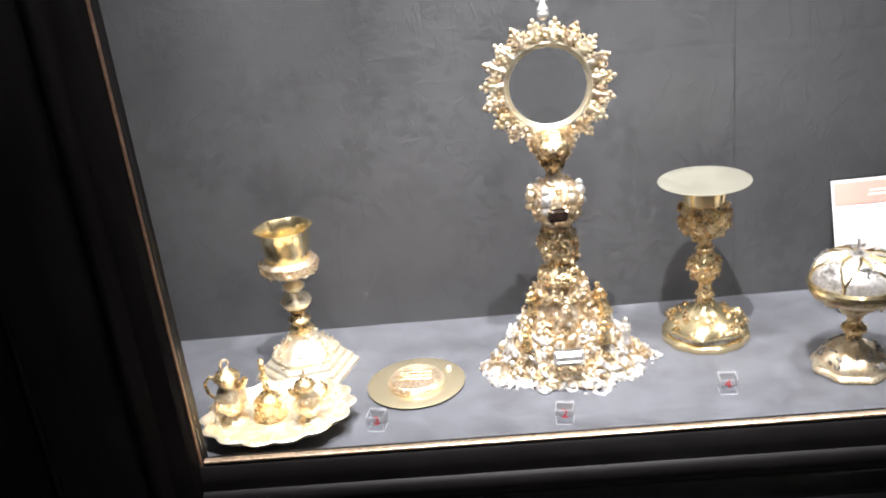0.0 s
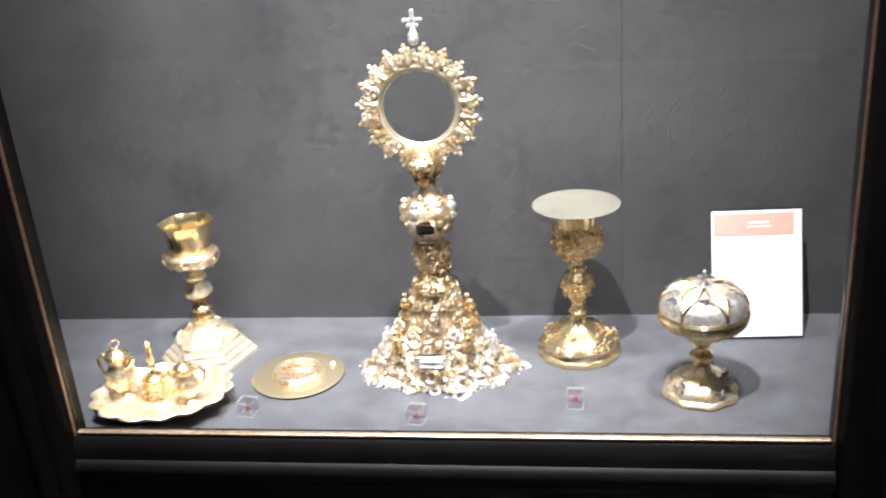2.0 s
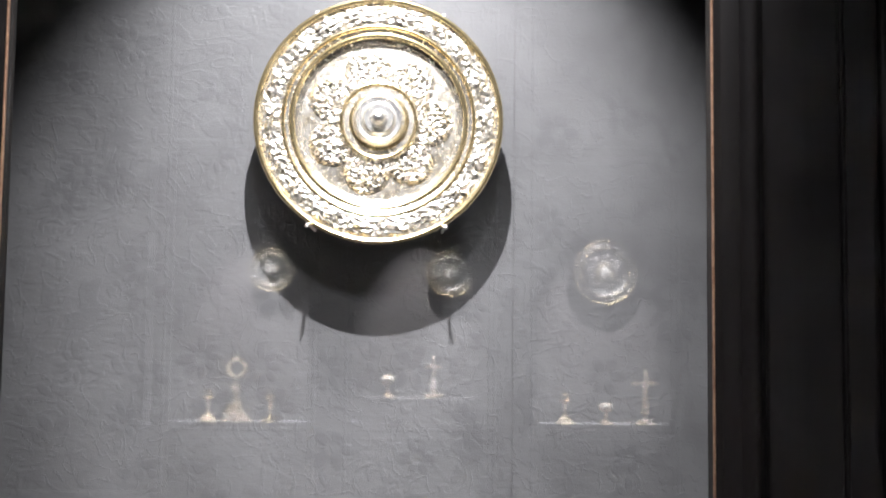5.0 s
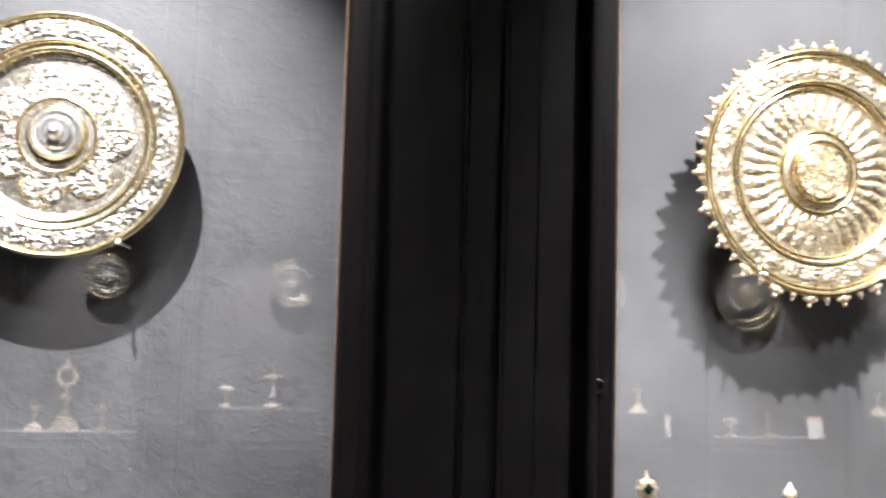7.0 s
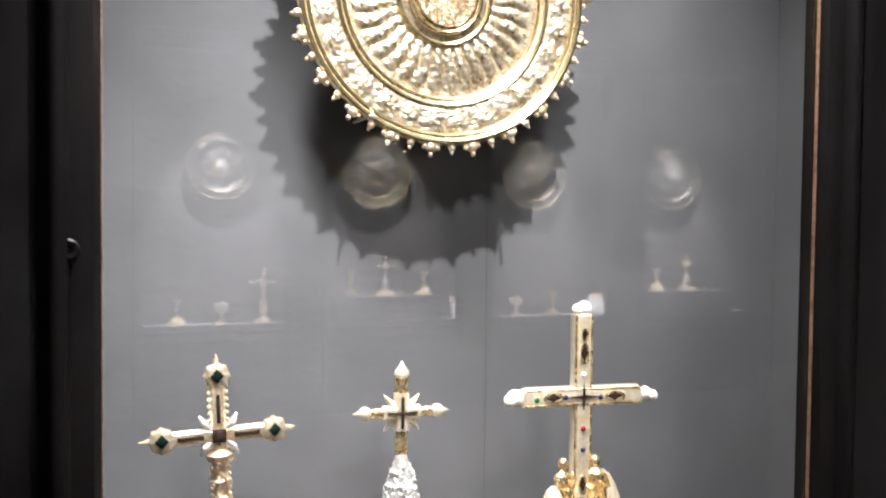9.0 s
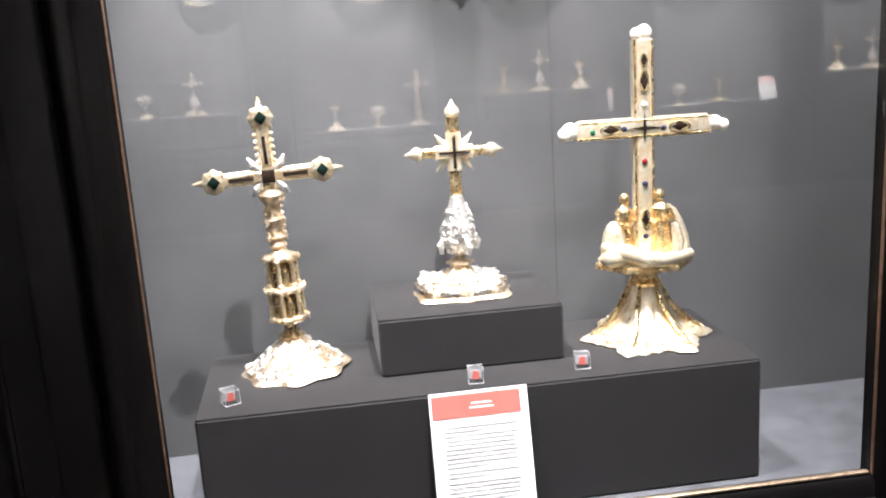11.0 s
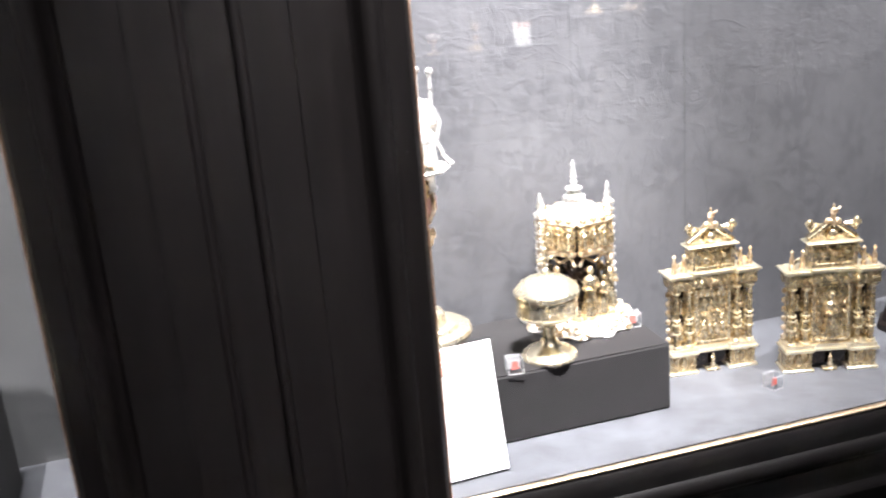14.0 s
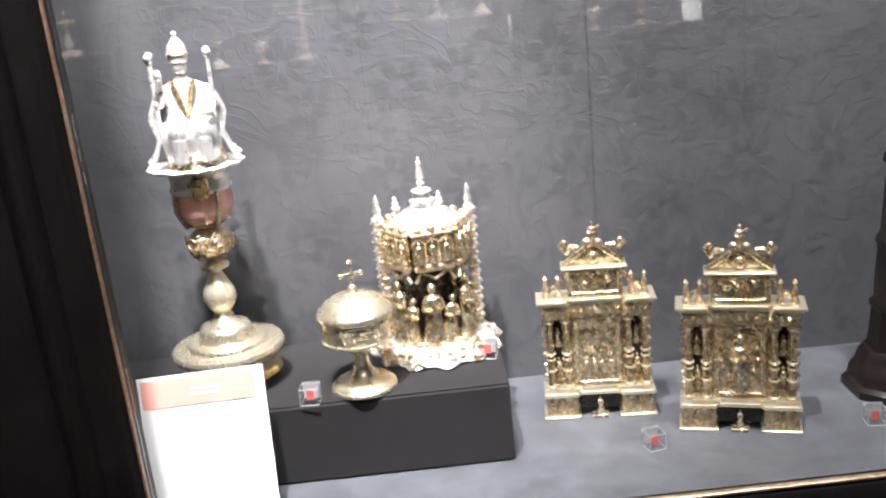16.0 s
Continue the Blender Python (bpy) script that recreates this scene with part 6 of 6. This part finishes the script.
    attic = part("attic", Shape().box(-0.044, 0.044, -0.014, 0.016, 0.189, 0.230, 0.001), GOLD_OLD, c)
    part("attic_frame", bar(bar(bar(bar(Shape(), (-0.040, 0.191), (-0.040, 0.229), 0.008, 0.008), (0.040, 0.191), (0.040, 0.229), 0.008, 0.008), (-0.04, 0.194), (0.04, 0.194), 0.005, 0.007), (-0.04, 0.226), (0.04, 0.226), 0.005, 0.007), GOLD_AGED, c, m=pose(0, -0.014, 0))
    a = Shape()
    for k in range(14):
        a.work(Matrix.Translation((rng.uniform(-0.028, 0.028), -0.0145, rng.uniform(0.201, 0.220))) @ pose(0, 0, 0, 90, 0, rng.uniform(0, 360)), 0.010, rng)
    part("attic_relief", a, GOLD_AGED, attic)
    part("attic_cornice", Shape().box(-0.052, 0.052, -0.021, 0.02, 0.231, 0.2345, 0.001), GOLD_EDGE, c)
    part("pediment", bar(bar(Shape(), (-0.046, 0.238), (0.0, 0.268), 0.007, 0.016), (0.046, 0.238), (0.0, 0.268), 0.007, 0.016).ball(0, -0.006, 0.245, 0.010, 0.005, 0.009).loft([[(-0.040, y, 0.235), (0.040, y, 0.235), (0.0, y, 0.262)] for y in (0.006, 0.0)]), GOLD_AGED, c)
    for sx in (-1, 1):
        part("volute", Shape().tube([(sx * 0.022, -0.004, 0.262), (sx * 0.034, -0.004, 0.262), (sx * 0.042, -0.004, 0.255), (sx * 0.049, -0.004, 0.264), (sx * 0.043, -0.004, 0.271)], [0.003, 0.005, 0.006, 0.005, 0.004], 7).ball(sx * 0.044, -0.004, 0.268, 0.006), GOLD_AGED, c)
        for u in (0.058, 0.078):
            part("obelisk", Shape().lathe([(0.006, 0.189), (0.006, 0.194), (0.004, 0.197), (0.005, 0.205), (0.002, 0.215), (0.004, 0.219), (0.0, 0.224)], 10, pose(sx * u, -0.012, 0)), SILVER_GILT, c)
        part("attic_scroll", Shape().tube([(sx * 0.046, -0.008, 0.222), (sx * 0.056, -0.008, 0.206), (sx * 0.068, -0.008, 0.203), (sx * 0.075, -0.008, 0.194)], 0.0032, 6), GOLD_AGED, c)
    part("top_figure", Shape().figure(0.036, pose(0, -0.004, 0.262)).tube([(0.004, -0.004, 0.286), (0.012, -0.006, 0.292)], [0.003, 0.002], 6).ball(-0.008, -0.004, 0.268, 0.008, 0.006, 0.006).ball(0.009, -0.004, 0.267, 0.007, 0.006, 0.006), SILVER_GILT, c)
    return c


def frieze(rng):
    s = Shape()
    for k in range(15):
        u = -0.080 + 0.0114 * k
        y = -0.0275 if abs(u) > 0.042 else -0.0195
        s.work(Matrix.Translation((u, y, 0.170)) @ pose(0, 0, 0, 90, 0, rng.uniform(0, 360)), 0.0075, rng)
    return s


def turned_pedestal():
    c = thing("turned_stand", pose(3.783, 1.455, FL, 0, 0, 22), "dark brown eight-sided wooden stand carrying a red stone ball", "stand")
    part("base", Shape().lathe([(0.0, 0), (0.082, 0), (0.082, 0.012), (0.074, 0.018), (0.072, 0.036), (0.064, 0.044), (0.060, 0.062), (0.054, 0.070), (0.0, 0.071)], 8), BROWN_WOOD, c)
    part("shaft", Shape().lathe([(0.0, 0.070), (0.050, 0.071), (0.046, 0.085), (0.043, 0.130), (0.046, 0.134), (0.046, 0.142), (0.041, 0.148), (0.038, 0.230), (0.041, 0.234), (0.041, 0.242), (0.035, 0.250), (0.030, 0.350), (0.036, 0.356), (0.034, 0.368), (0.016, 0.376), (0.0, 0.377)], 8), BROWN_WOOD, c)
    part("ball", Shape().ball(0, 0, 0.404, 0.032, None, None, 24, 14), JASPER, c, "polished red stone ball")


jasper_reliquary()
gold_ciborium()
tower_reliquary()
altar_reliquary(3.324, 1.478, -7, "crowded scene")
altar_reliquary(3.512, 1.388, -17, "robed saint")
turned_pedestal()
for x, y, z, turn in ((2.899, 1.366, TOP, -6), (3.157, 1.458, TOP, -14), (3.376, 1.354, FL, 12), (3.697, 1.356, FL, -10)):
    number_cube(x, y, z, turn, "")
info_card(2.767, 1.275, FL, 3, 14, 0.172, 0.212, 0, 3, GLARE_PINK_PAPER)


# ---- what the glass mirrors: dishes and vessels in the cases across the room ----
def across(name, cx, dx, z, turn=0):
    src = bpy.data.objects[name]
    return copy_thing(src, pose(cx + dx, FAR_BACK + 0.13, z, 0, 0, 180 + turn))


# across the room: dish place and radius, level of what stands below it, and what that is
FAR_DISHES = [(-1.00, 2.04, 0.190), (0.56, 2.03, 0.205), (1.93, 2.06, 0.285), (3.28, 2.04, 0.310), (4.80, 2.05, 0.325), (6.30, 2.07, 0.320)]
for k, (x, z, r) in enumerate(FAR_DISHES):
    plate = wall_dish(0, 0, 0, r, 26 if k == 3 else 0, FAR_EMBOSSED if k in (3, 4) else FAR_DISH, False)
    plate.matrix_world = pose(x, FAR_BACK + 0.09, z, 0, 0, 180)
    copy_thing(bpy.data.objects["dish_hanger"], pose(x, FAR_BACK + 0.09, z, 0, 0, 180) @ Matrix.Diagonal((r / 0.244, 1, r / 0.244, 1)))
for k in (1, 3, 5):
    copy_thing(bpy.data.objects["plinth"], pose(FAR_CENTRES[k], FAR_BACK + 0.18, FL, 0, 0, 180))
RAISED = FL + 0.2205
for name, x, z, turn in (("chalice", -1.52, FL, 20), ("chalice.001", -0.98, FL, 60), ("monstrance", -1.28, FL, 0), ("ciborium", 0.02, RAISED, 15), ("altar_cross.001", 0.42, RAISED, 0),
                         ("chalice", 1.57, FL, 50), ("ciborium", 1.93, FL, 15), ("altar_cross", 2.28, FL, 0), ("chalice.001", 3.04, RAISED, 30), ("altar_cross.001", 3.36, RAISED, 0),
                         ("chalice", 3.72, RAISED, 15), ("ciborium", 4.62, FL, 40), ("chalice.001", 5.00, FL, 25), ("chalice", 6.12, RAISED, 10), ("altar_cross.001", 6.46, RAISED, 0)):
    across(name, x, 0.0, z, turn)
for x, z in ((3.98, FL), (5.36, FL)):
    copy_thing(bpy.data.objects["information_card"], pose(x, FAR_BACK + 0.36, z, 0, 0, 180))
